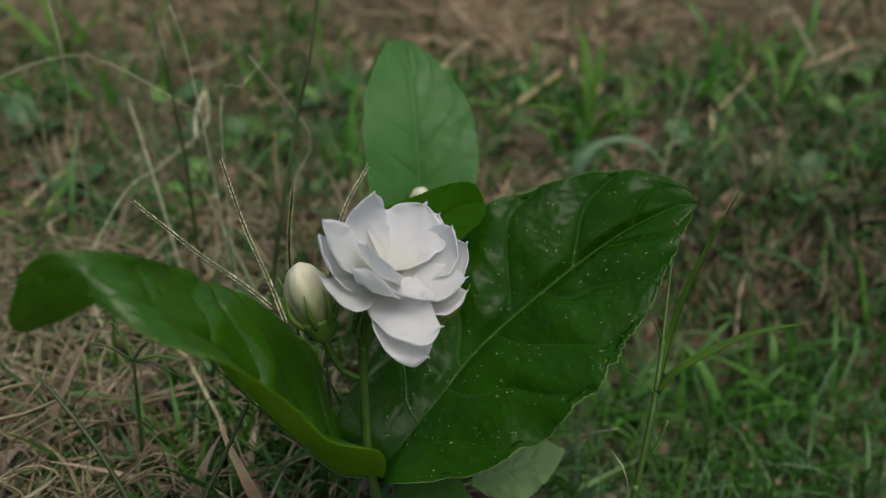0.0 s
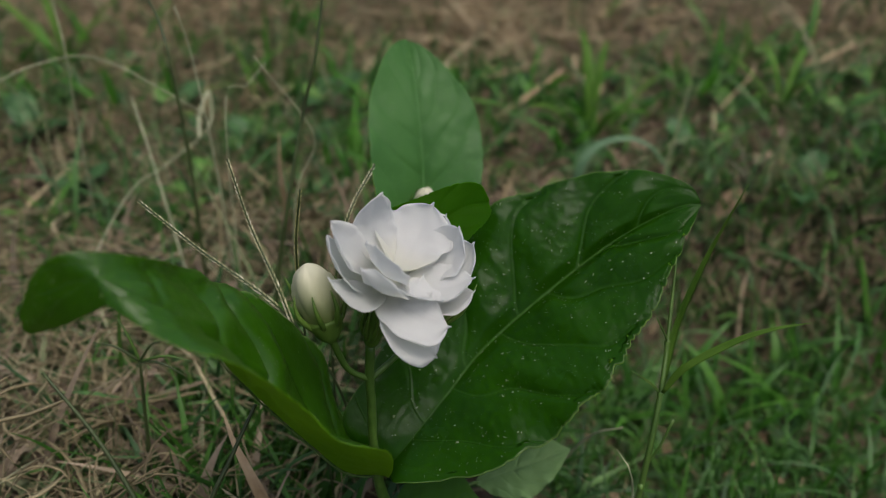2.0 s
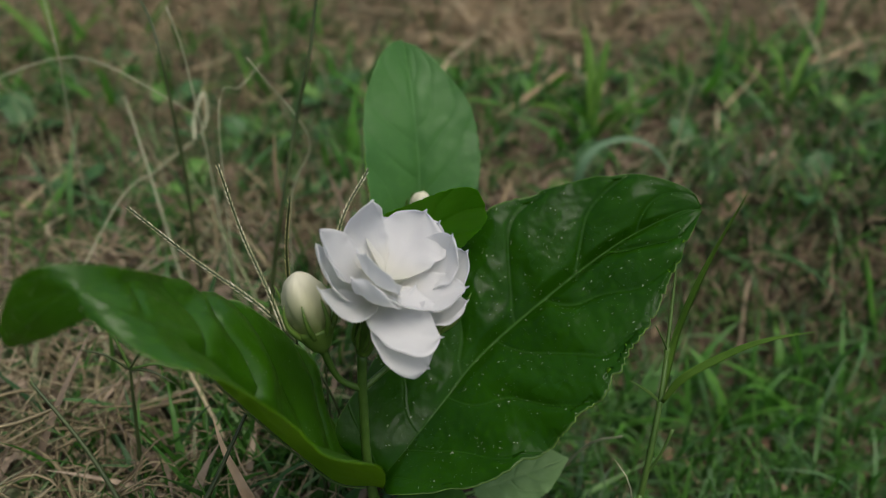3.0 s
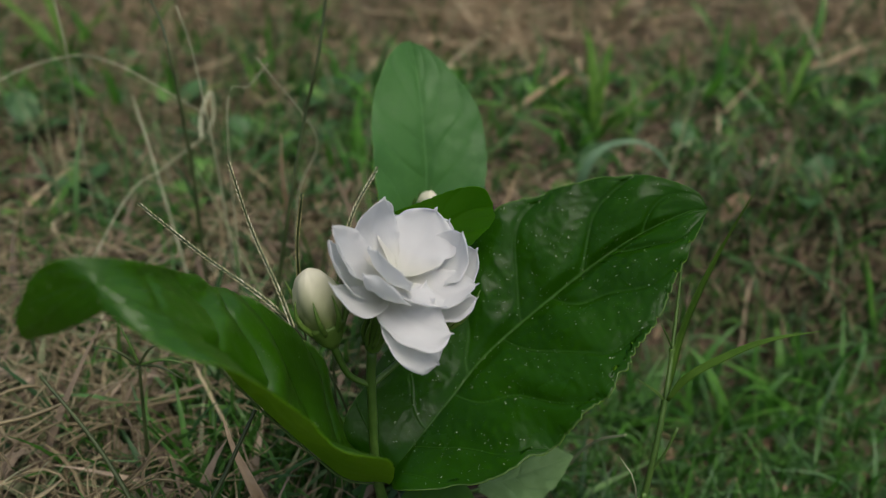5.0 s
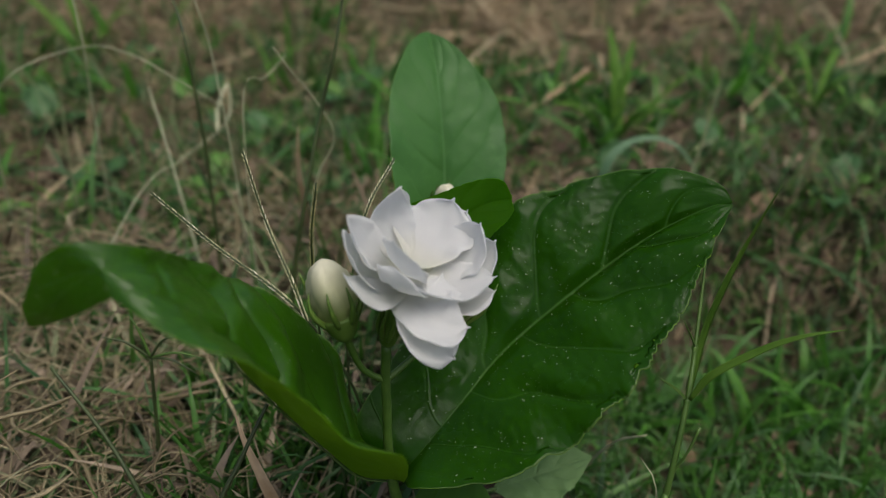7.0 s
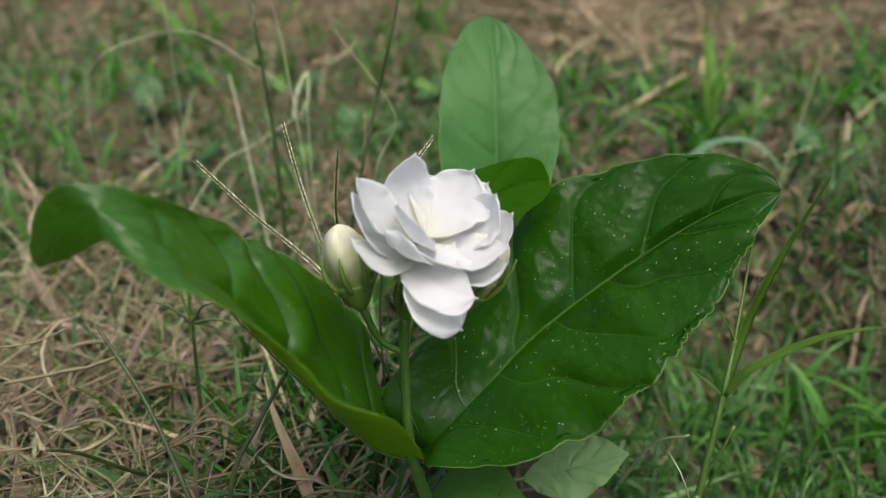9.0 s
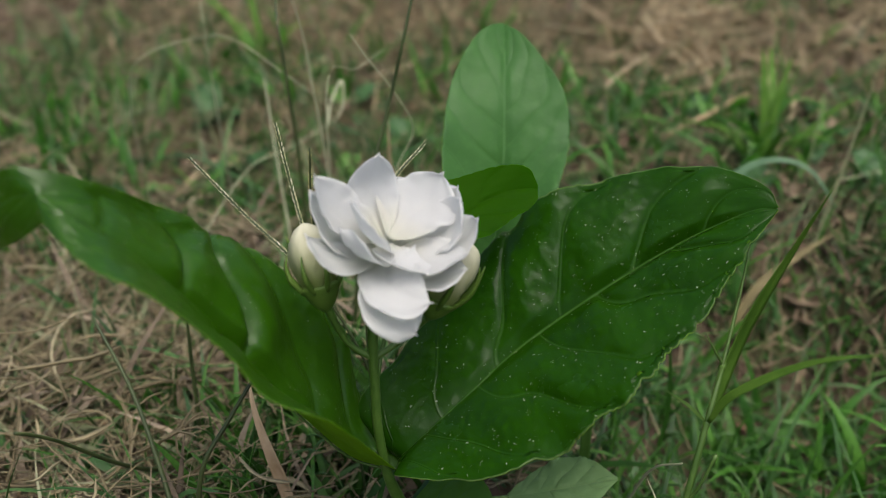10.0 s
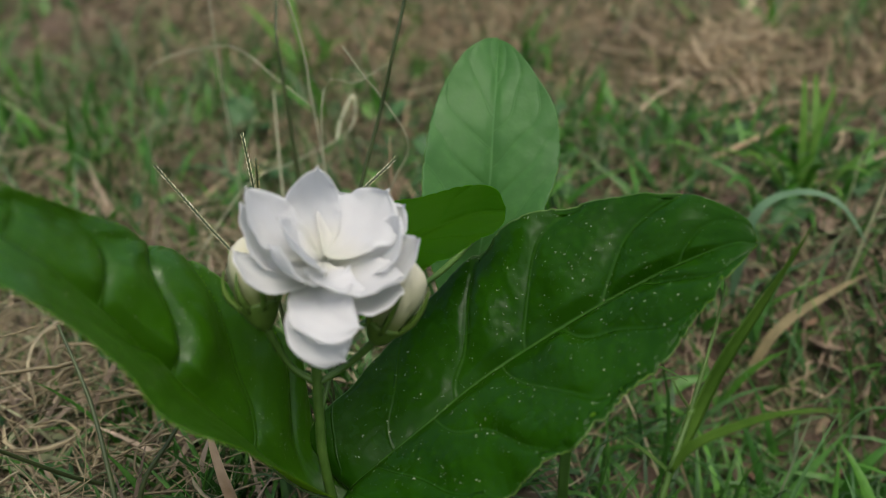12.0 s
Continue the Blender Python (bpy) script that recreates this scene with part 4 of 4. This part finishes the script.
def dens_straw(x, y):
    left = smoothbox(x, -2, -0.035, 0.02) * smoothbox(y, -1, 0.31, 0.03)
    left_far = smoothbox(x, -2, 0.0, 0.05) * smoothbox(y, 0.3, 2, 0.03) * patchy(x, y, 1.1)
    back = smoothbox(y, 0.5, 3, 0.02)
    return (0.9 * left + 0.62 * left_far + 0.4 * back + 0.15 - 0.09 * smoothbox(x, 0.05, 2, 0.02)) * smoothbox(x, -0.37, 0.46, 0.03) * smoothbox(y, 0.1, 0.82, 0.03)


def scatter(rng, n, dens, x0, x1, y0, y1):
    out = np.zeros((0, 2))
    while len(out) < n:
        p = np.stack([rng.uniform(x0, x1, n * 3), rng.uniform(y0, y1, n * 3)], 1)
        out = np.concatenate([out, p[rng.rand(len(p)) < dens(p[:, 0], p[:, 1])]])
    return out[:n]


def strand_object(name, centre, side, nrm, width, mat, label, tube=False, fold=0.25):
    """centre, side, nrm: strands x rings x 3; width: strands x rings. Ribbons with a keel, or three-sided straws."""
    n, k = centre.shape[:2]
    if tube:
        offs = [(math.cos(a), math.sin(a)) for a in (0.5, 2.6, 4.7)]
    else:
        offs = [(-1, fold), (0, 0), (1, fold)]
    g = np.stack([centre + side * (width * a)[..., None] + nrm * (width * b)[..., None] for a, b in offs], 2)
    idx = np.arange(n * k * 3).reshape(n, k, 3)
    quads = []
    for a, b in ((0, 1), (1, 2)) + (((2, 0),) if tube else ()):
        quads.append(np.stack([idx[:, :-1, a], idx[:, :-1, b], idx[:, 1:, b], idx[:, 1:, a]], -1).reshape(-1, 4))
    me = mesh_of(name, g.reshape(-1, 3) / CM, np.concatenate(quads), [mat])
    return tagged(new(name, me), label, "grass", kind="stuff")


def meadow(name, rng, xy, length, width, lean, bend, mat, label, sink=0.004, k=7, lift=None):
    n = len(xy)
    s = np.linspace(0, 1, k)
    az = rng.uniform(0, 2 * np.pi, n)
    theta = lean[:, None] + bend[:, None] * s[None] ** 1.3
    step = length[:, None] / (k - 1)
    hz = np.concatenate([np.zeros((n, 1)), np.cumsum(np.sin(theta)[:, :-1] * step, 1)], 1)
    vz = np.concatenate([np.zeros((n, 1)), np.cumsum(np.cos(theta)[:, :-1] * step, 1)], 1)
    sway = rng.normal(0, 0.25, n)[:, None] * s[None] ** 2 * length[:, None]
    dx, dy = np.cos(az)[:, None], np.sin(az)[:, None]
    x = xy[:, :1] + dx * hz - dy * sway
    y = xy[:, 1:] + dy * hz + dx * sway
    floor_z = ground_height(x, y)
    z = ground_height(xy[:, 0], xy[:, 1])[:, None] - sink + vz + (0 if lift is None else lift[:, None])
    z = np.maximum(z, floor_z + 0.0006 - sink * (s[None] < 0.1))
    centre = np.stack([x, y, z], -1)
    t = unit(np.gradient(centre, axis=1))
    side = unit(np.stack([-dy + 0 * s, dx + 0 * s, 0 * x], -1) + rng.normal(0, 0.35, (n, 1, 3)))
    side = unit(side - t * (side * t).sum(-1, keepdims=True))
    nrm = np.cross(side, t)
    w = width[:, None] * np.clip(0.5 + s * 2, 0, 1)[None] * (np.clip((1 - s) * 1.6, 0.03, 1)[None] ** 0.9)
    return strand_object(name, centre, side, nrm, w, mat, label)


def straws(name, rng, xy, length, radius, mat, label, heap, k=7, steep=0.35):
    n = len(xy)
    s = np.linspace(-0.5, 0.5, k)
    az = rng.uniform(0, 2 * np.pi, n)[:, None] + rng.normal(0, 0.9, n)[:, None] * s[None] + rng.normal(0, 0.5, n)[:, None] * (s[None] ** 2) * 3
    tilt = rng.normal(0, steep, n)[:, None] + rng.normal(0, 0.5, n)[:, None] * s[None]
    step = length[:, None] / (k - 1)
    d = np.stack([np.cos(az) * np.cos(tilt), np.sin(az) * np.cos(tilt), np.sin(tilt)], -1) * step[..., None]
    c = np.cumsum(d, 1)
    c -= c[:, k // 2:k // 2 + 1]
    c[..., :2] += xy[:, None]
    c[..., 2] += heap[:, None]
    c[..., 2] = np.maximum(c[..., 2], 0.0006) + ground_height(c[..., 0], c[..., 1])
    t = unit(np.gradient(c, axis=1))
    side = unit(np.cross(t, np.array((0.1, 0.05, 1.0))))
    nrm = np.cross(side, t)
    w = radius[:, None] * np.clip((0.5 - np.abs(s)) * 6, 0.25, 1)[None]
    return strand_object(name, c, side, nrm, w, mat, label, tube=True)


rng = np.random.RandomState(12)
N = 19000
xy = scatter(rng, N, dens_green, -0.45, 0.55, 0.1, 0.9)
tall = 0.5 + 0.28 * smoothbox(xy[:, 1], -1, 0.33, 0.03) * patchy(xy[:, 0], xy[:, 1], 0.8)
meadow("grass", rng, xy, rng.gamma(5, 0.0072, N) * tall, rng.uniform(0.0004, 0.0011, N), np.abs(rng.normal(0.6, 0.45, N)), rng.normal(0.8, 0.7, N), M_GREEN, "short fresh green grass in uneven patches")
N = 8000
xy = scatter(rng, N, dens_green, -0.45, 0.55, 0.1, 0.9)
meadow("grass", rng, xy, rng.gamma(5, 0.005, N), rng.uniform(0.0005, 0.0012, N), np.abs(rng.normal(0.6, 0.4, N)), rng.normal(0.9, 0.6, N), M_BLUE, "grey-green creeping grass between the green")
N = 18000
xy = scatter(rng, N, dens_straw, -0.45, 0.55, 0.08, 0.9)
straws("dry_grass", rng, xy, rng.uniform(0.012, 0.055, N), 0.00014 + rng.gamma(1.5, 0.00013, N), M_STRAW, "tangled mat of dry grey-brown straw", np.abs(rng.normal(0, 0.012, N)) * (0.25 + smoothbox(xy[:, 0], -2, -0.03, 0.02) * smoothbox(xy[:, 1], -1, 0.31, 0.03)))
N = 4200
xy = scatter(rng, N, lambda x, y: smoothbox(y, 0.51, 0.76, 0.03) * smoothbox(x, -0.34, 0.44, 0.04) * (0.4 + 0.6 * patchy(x, y, 0.6)), -0.6, 0.7, 0.42, 0.95)
straws("dry_grass", rng, xy, rng.uniform(0.01, 0.05, N), rng.uniform(0.0003, 0.0009, N), M_TAN, "loose tan chaff on the bare soil", np.abs(rng.normal(0, 0.004, N)))
N = 5200
xy = scatter(rng, N, lambda x, y: 0.35 + 0.65 * patchy(x, y, 0.9), -0.42, 0.5, 0.32, 0.62)
straws("dry_grass", rng, xy, rng.uniform(0.006, 0.03, N), rng.uniform(0.0003, 0.0008, N), M_CHAFF, "short pinkish-brown chaff on the soil between the weeds", np.abs(rng.normal(0, 0.003, N)))
N = 420
xy = scatter(rng, N, lambda x, y: smoothbox(x, -2, 0.03, 0.03) * 0.8 + 0.15, -0.4, 0.45, 0.24, 0.75)
meadow("grass_stems", rng, xy, rng.uniform(0.03, 0.1, N), rng.uniform(0.0003, 0.0006, N), np.abs(rng.normal(0.5, 0.35, N)), rng.normal(0.3, 0.4, N), M_STEMS, "thin pale leaning grass stems")
N = 750
xy = np.stack([rng.uniform(-0.2, -0.03, N), rng.uniform(0.14, 0.3, N)], 1)
meadow("dry_grass", rng, xy, rng.uniform(0.015, 0.045, N), rng.uniform(0.0006, 0.0016, N), np.abs(rng.normal(0.9, 0.35, N)), rng.normal(0.6, 0.5, N), M_STEMS, "faded grey-green flat blades among the straw")
N = 800
xy = np.stack([rng.uniform(-0.22, -0.03, N), rng.uniform(0.14, 0.33, N)], 1)
meadow("dry_grass", rng, xy, rng.uniform(0.015, 0.05, N), rng.uniform(0.0008, 0.0024, N), np.abs(rng.normal(1.0, 0.35, N)), rng.normal(0.6, 0.6, N), M_WIDE, "broad curled dead grass blades among the straw")
N = 160
xy = np.stack([rng.uniform(-0.1, -0.02, N), rng.uniform(0.17, 0.28, N)], 1)
meadow("grass", rng, xy, rng.uniform(0.02, 0.05, N), rng.uniform(0.001, 0.002, N), np.abs(rng.normal(0.7, 0.4, N)), rng.normal(0.7, 0.5, N), M_BLUE, "leaning blue-green blades among the straw")
N = 800
xy = rng.normal(0, 1, (N, 2)) * (0.05, 0.025) + (0.16, 0.355)
meadow("weed_stems", rng, xy, rng.uniform(0.01, 0.035, N), rng.uniform(0.0005, 0.0014, N), np.abs(rng.normal(0.7, 0.4, N)), rng.normal(0.7, 0.6, N), M_OLIVE, "dull olive-brown withered weed stems on the soil")
N = 260
xy = np.stack([rng.uniform(-0.09, -0.03, N), rng.uniform(0.18, 0.28, N)], 1)
meadow("grass", rng, xy, rng.uniform(0.018, 0.045, N), rng.uniform(0.0008, 0.0018, N), np.abs(rng.normal(0.25, 0.25, N)), rng.normal(0.6, 0.5, N), M_GREEN, "upright green blades among the straw")
N = 240
xy = rng.normal(0, 1, (N, 2)) * (0.012, 0.032) + (0.024, 0.55)
straws("dry_grass", rng, xy, rng.uniform(0.02, 0.07, N), rng.uniform(0.0004, 0.0009, N), M_PALE_STRAW, "heap of light tan dry straw on the soil", np.abs(rng.normal(0, 0.012, N)))
N = 26000
far_r, far_a = 0.45 + rng.gamma(1.6, 0.55, N), rng.uniform(0, 2 * np.pi, N)
xy = np.stack([0.05 + far_r * np.cos(far_a), 0.45 + far_r * np.sin(far_a)], 1)
xy = xy[(np.abs(xy[:, 0] - 0.05) > 0.49) | (xy[:, 1] < 0.09) | (xy[:, 1] > 0.89)]
xy = xy[np.hypot(xy[:, 0], xy[:, 1]) > 0.12]
N = len(xy)
meadow("grass", rng, xy, rng.gamma(6, 0.005, N), rng.uniform(0.0006, 0.0025, N), np.abs(rng.normal(0.5, 0.35, N)), rng.normal(0.8, 0.5, N), M_GREEN, "grass thinning out farther off on the soil", k=5)
N = 6000
far_r, far_a = 0.45 + rng.gamma(1.6, 0.5, N), rng.uniform(0, 2 * np.pi, N)
xy = np.stack([0.05 + far_r * np.cos(far_a), 0.45 + far_r * np.sin(far_a)], 1)
xy = xy[(np.abs(xy[:, 0] - 0.05) > 0.49) | (xy[:, 1] < 0.09) | (xy[:, 1] > 0.89)]
N = len(xy)
straws("dry_grass", rng, xy, rng.uniform(0.02, 0.07, N), rng.uniform(0.0003, 0.0008, N), M_STRAW, "loose dry straw farther off", np.abs(rng.normal(0, 0.006, N)), k=5)


N = 900
xy = scatter(rng, N, lambda x, y: dens_green(x, y) * (patchy(x, y, 0.7) > 0.45), -0.4, 0.5, 0.27, 0.7)
meadow("grass", rng, xy, rng.uniform(0.02, 0.05, N), rng.uniform(0.0012, 0.0026, N), np.abs(rng.normal(0.5, 0.35, N)), rng.normal(0.9, 0.5, N), M_BROAD, "broad bright green grass blades in loose clumps")
N = 70
xy = scatter(rng, N, lambda x, y: 0.8 * smoothbox(x, -2, 0.02, 0.02) + 0.3, -0.35, 0.45, 0.3, 0.75)
meadow("dry_grass", rng, xy, rng.uniform(0.02, 0.05, N), rng.uniform(0.0005, 0.001, N), np.abs(rng.normal(0.9, 0.4, N)), rng.normal(0.5, 0.5, N), M_PALE_STRAW, "bleached dry blades strewn between the weeds")

rng = np.random.RandomState(47)


# litter: small curled dead leaves and crumbs
def flakes(name, rng, xy, size, mat, label, category):
    n, k = len(xy), 5
    az = rng.uniform(0, 2 * np.pi, n)
    s = np.linspace(-1, 1, k)
    verts, faces = [], []
    for i in range(n):
        a = np.array((math.cos(az[i]), math.sin(az[i]), rng.normal(0, 0.25)))
        b = np.array((-math.sin(az[i]), math.cos(az[i]), rng.normal(0, 0.25)))
        curl = rng.uniform(0.1, 0.5)
        base = np.array((*xy[i], ground_height(xy[i, 0], xy[i, 1]) + 0.002))
        w = rng.uniform(0.3, 0.55)
        g = np.array([[base + size[i] * (a * u + b * v * w * math.sqrt(max(1 - u * u * 0.98, 0.02)) + np.array((0, 0, 1)) * curl * (v * v * 0.5 + u * u * 0.3)) for v in (-1, 0, 1)] for u in s])
        vv, ff, _ = shell(g, 0.0004, np.array((0, 0, 1.0)))
        o = len(verts)
        verts += vv.tolist()
        faces += [tuple(int(q) + o for q in f) for f in ff]
    return tagged(new(name, mesh_of(name, np.array(verts) / CM, faces, [mat])), label, category, kind="stuff")


xy = np.stack([rng.uniform(-0.35, 0.45, 900), rng.uniform(0.15, 0.75, 900)], 1)
flakes("leaf_litter", rng, xy, rng.uniform(0.0015, 0.005, len(xy)), M_LITTER, "scattered brown crumbs of dead leaf", "litter")
xy = np.stack([rng.uniform(-0.3, 0.3, 340), rng.uniform(0.33, 0.7, 340)], 1)
flakes("leaf_litter", rng, xy, rng.uniform(0.004, 0.01, len(xy)), M_FLAKE, "pinkish-brown curled dead leaf scraps on the soil", "litter")
xy = np.stack([rng.uniform(-0.24, -0.02, 90), rng.uniform(0.3, 0.5, 90)], 1)
flakes("weed_leaves", rng, xy, rng.uniform(0.005, 0.012, len(xy)), M_WEED, "low dull green weed leaves among the grass", "weed")


# broad-leaved weeds and wide-bladed tufts
def weed_leaf(name, length, width, mat, droop):
    u = np.linspace(0, 1, 9)
    v = np.linspace(-1, 1, 5)
    w = width * 0.5 * np.sin(np.pi * np.clip(u * 0.93 + 0.05, 0, 1)) ** 0.8
    g = np.zeros((9, 5, 3))
    g[..., 0] = w[:, None] * v
    g[..., 1] = length * u[:, None] * np.cos(droop * u[:, None])
    g[..., 2] = length * u[:, None] * np.sin(0.75 - droop * u[:, None]) + 0.18 * width * np.abs(v)
    vv, ff, _ = shell(g, 0.012, grid_normals(g))
    return mesh_of(name, vv, ff, [mat])


WEED_LEAVES = [weed_leaf("weed_leaf", 2.3, 1.3, M_WEED, 0.5), weed_leaf("weed_leaf", 1.7, 1.0, M_WEED, 0.9), weed_leaf("weed_leaf", 2.8, 0.9, M_BLADE, 0.7)]
TUFT_BLADES = [weed_leaf("tuft_blade", 5.6, 0.34, M_TUFT, 0.45), weed_leaf("tuft_blade", 4.6, 0.3, M_TUFT, 0.7)]


def clump(name, label, category, x, y, meshes, count, tilt, group):
    top = tagged(new(name), label, category, group)
    top.empty_display_size = 0.01
    top.location = (x, y, float(ground_height(x, y)))
    for k in range(count):
        ob = new("leaf" if meshes is WEED_LEAVES else "blade", meshes[rng.randint(len(meshes))])
        ob.parent = top
        s = rng.uniform(0.75, 1.2)
        ob.matrix_local = pose(0, 0, -0.001, 0, 0, 360 * (k + rng.rand() * 0.7) / count) @ pose(0, 0.001, 0, rng.uniform(*tilt)) @ Matrix.Scale(s, 4)


for x, y in ((-0.18, 0.357), (-0.165, 0.375), (-0.2, 0.42), (-0.14, 0.45), (-0.093, 0.421), (-0.06, 0.46), (-0.19, 0.5), (0.033, 0.457), (0.089, 0.445), (0.12, 0.411), (0.146, 0.445), (0.2, 0.43), (0.06, 0.39), (0.16, 0.38), (0.21, 0.48), (-0.11, 0.37), (-0.24, 0.38), (0.1, 0.47)):
    clump("weed", "low broad-leaved green weed between the grass", "weed", x, y, WEED_LEAVES, rng.randint(4, 8), (-15, 20), "low weeds")
for x, y in ((0.069, 0.42), (0.074, 0.425), (0.168, 0.445), (-0.207, 0.5)):
    clump("tuft", "upright tuft of broad fresh green grass blades", "grass tuft", x, y, TUFT_BLADES, rng.randint(4, 7), (22, 50), "broad grass tufts")
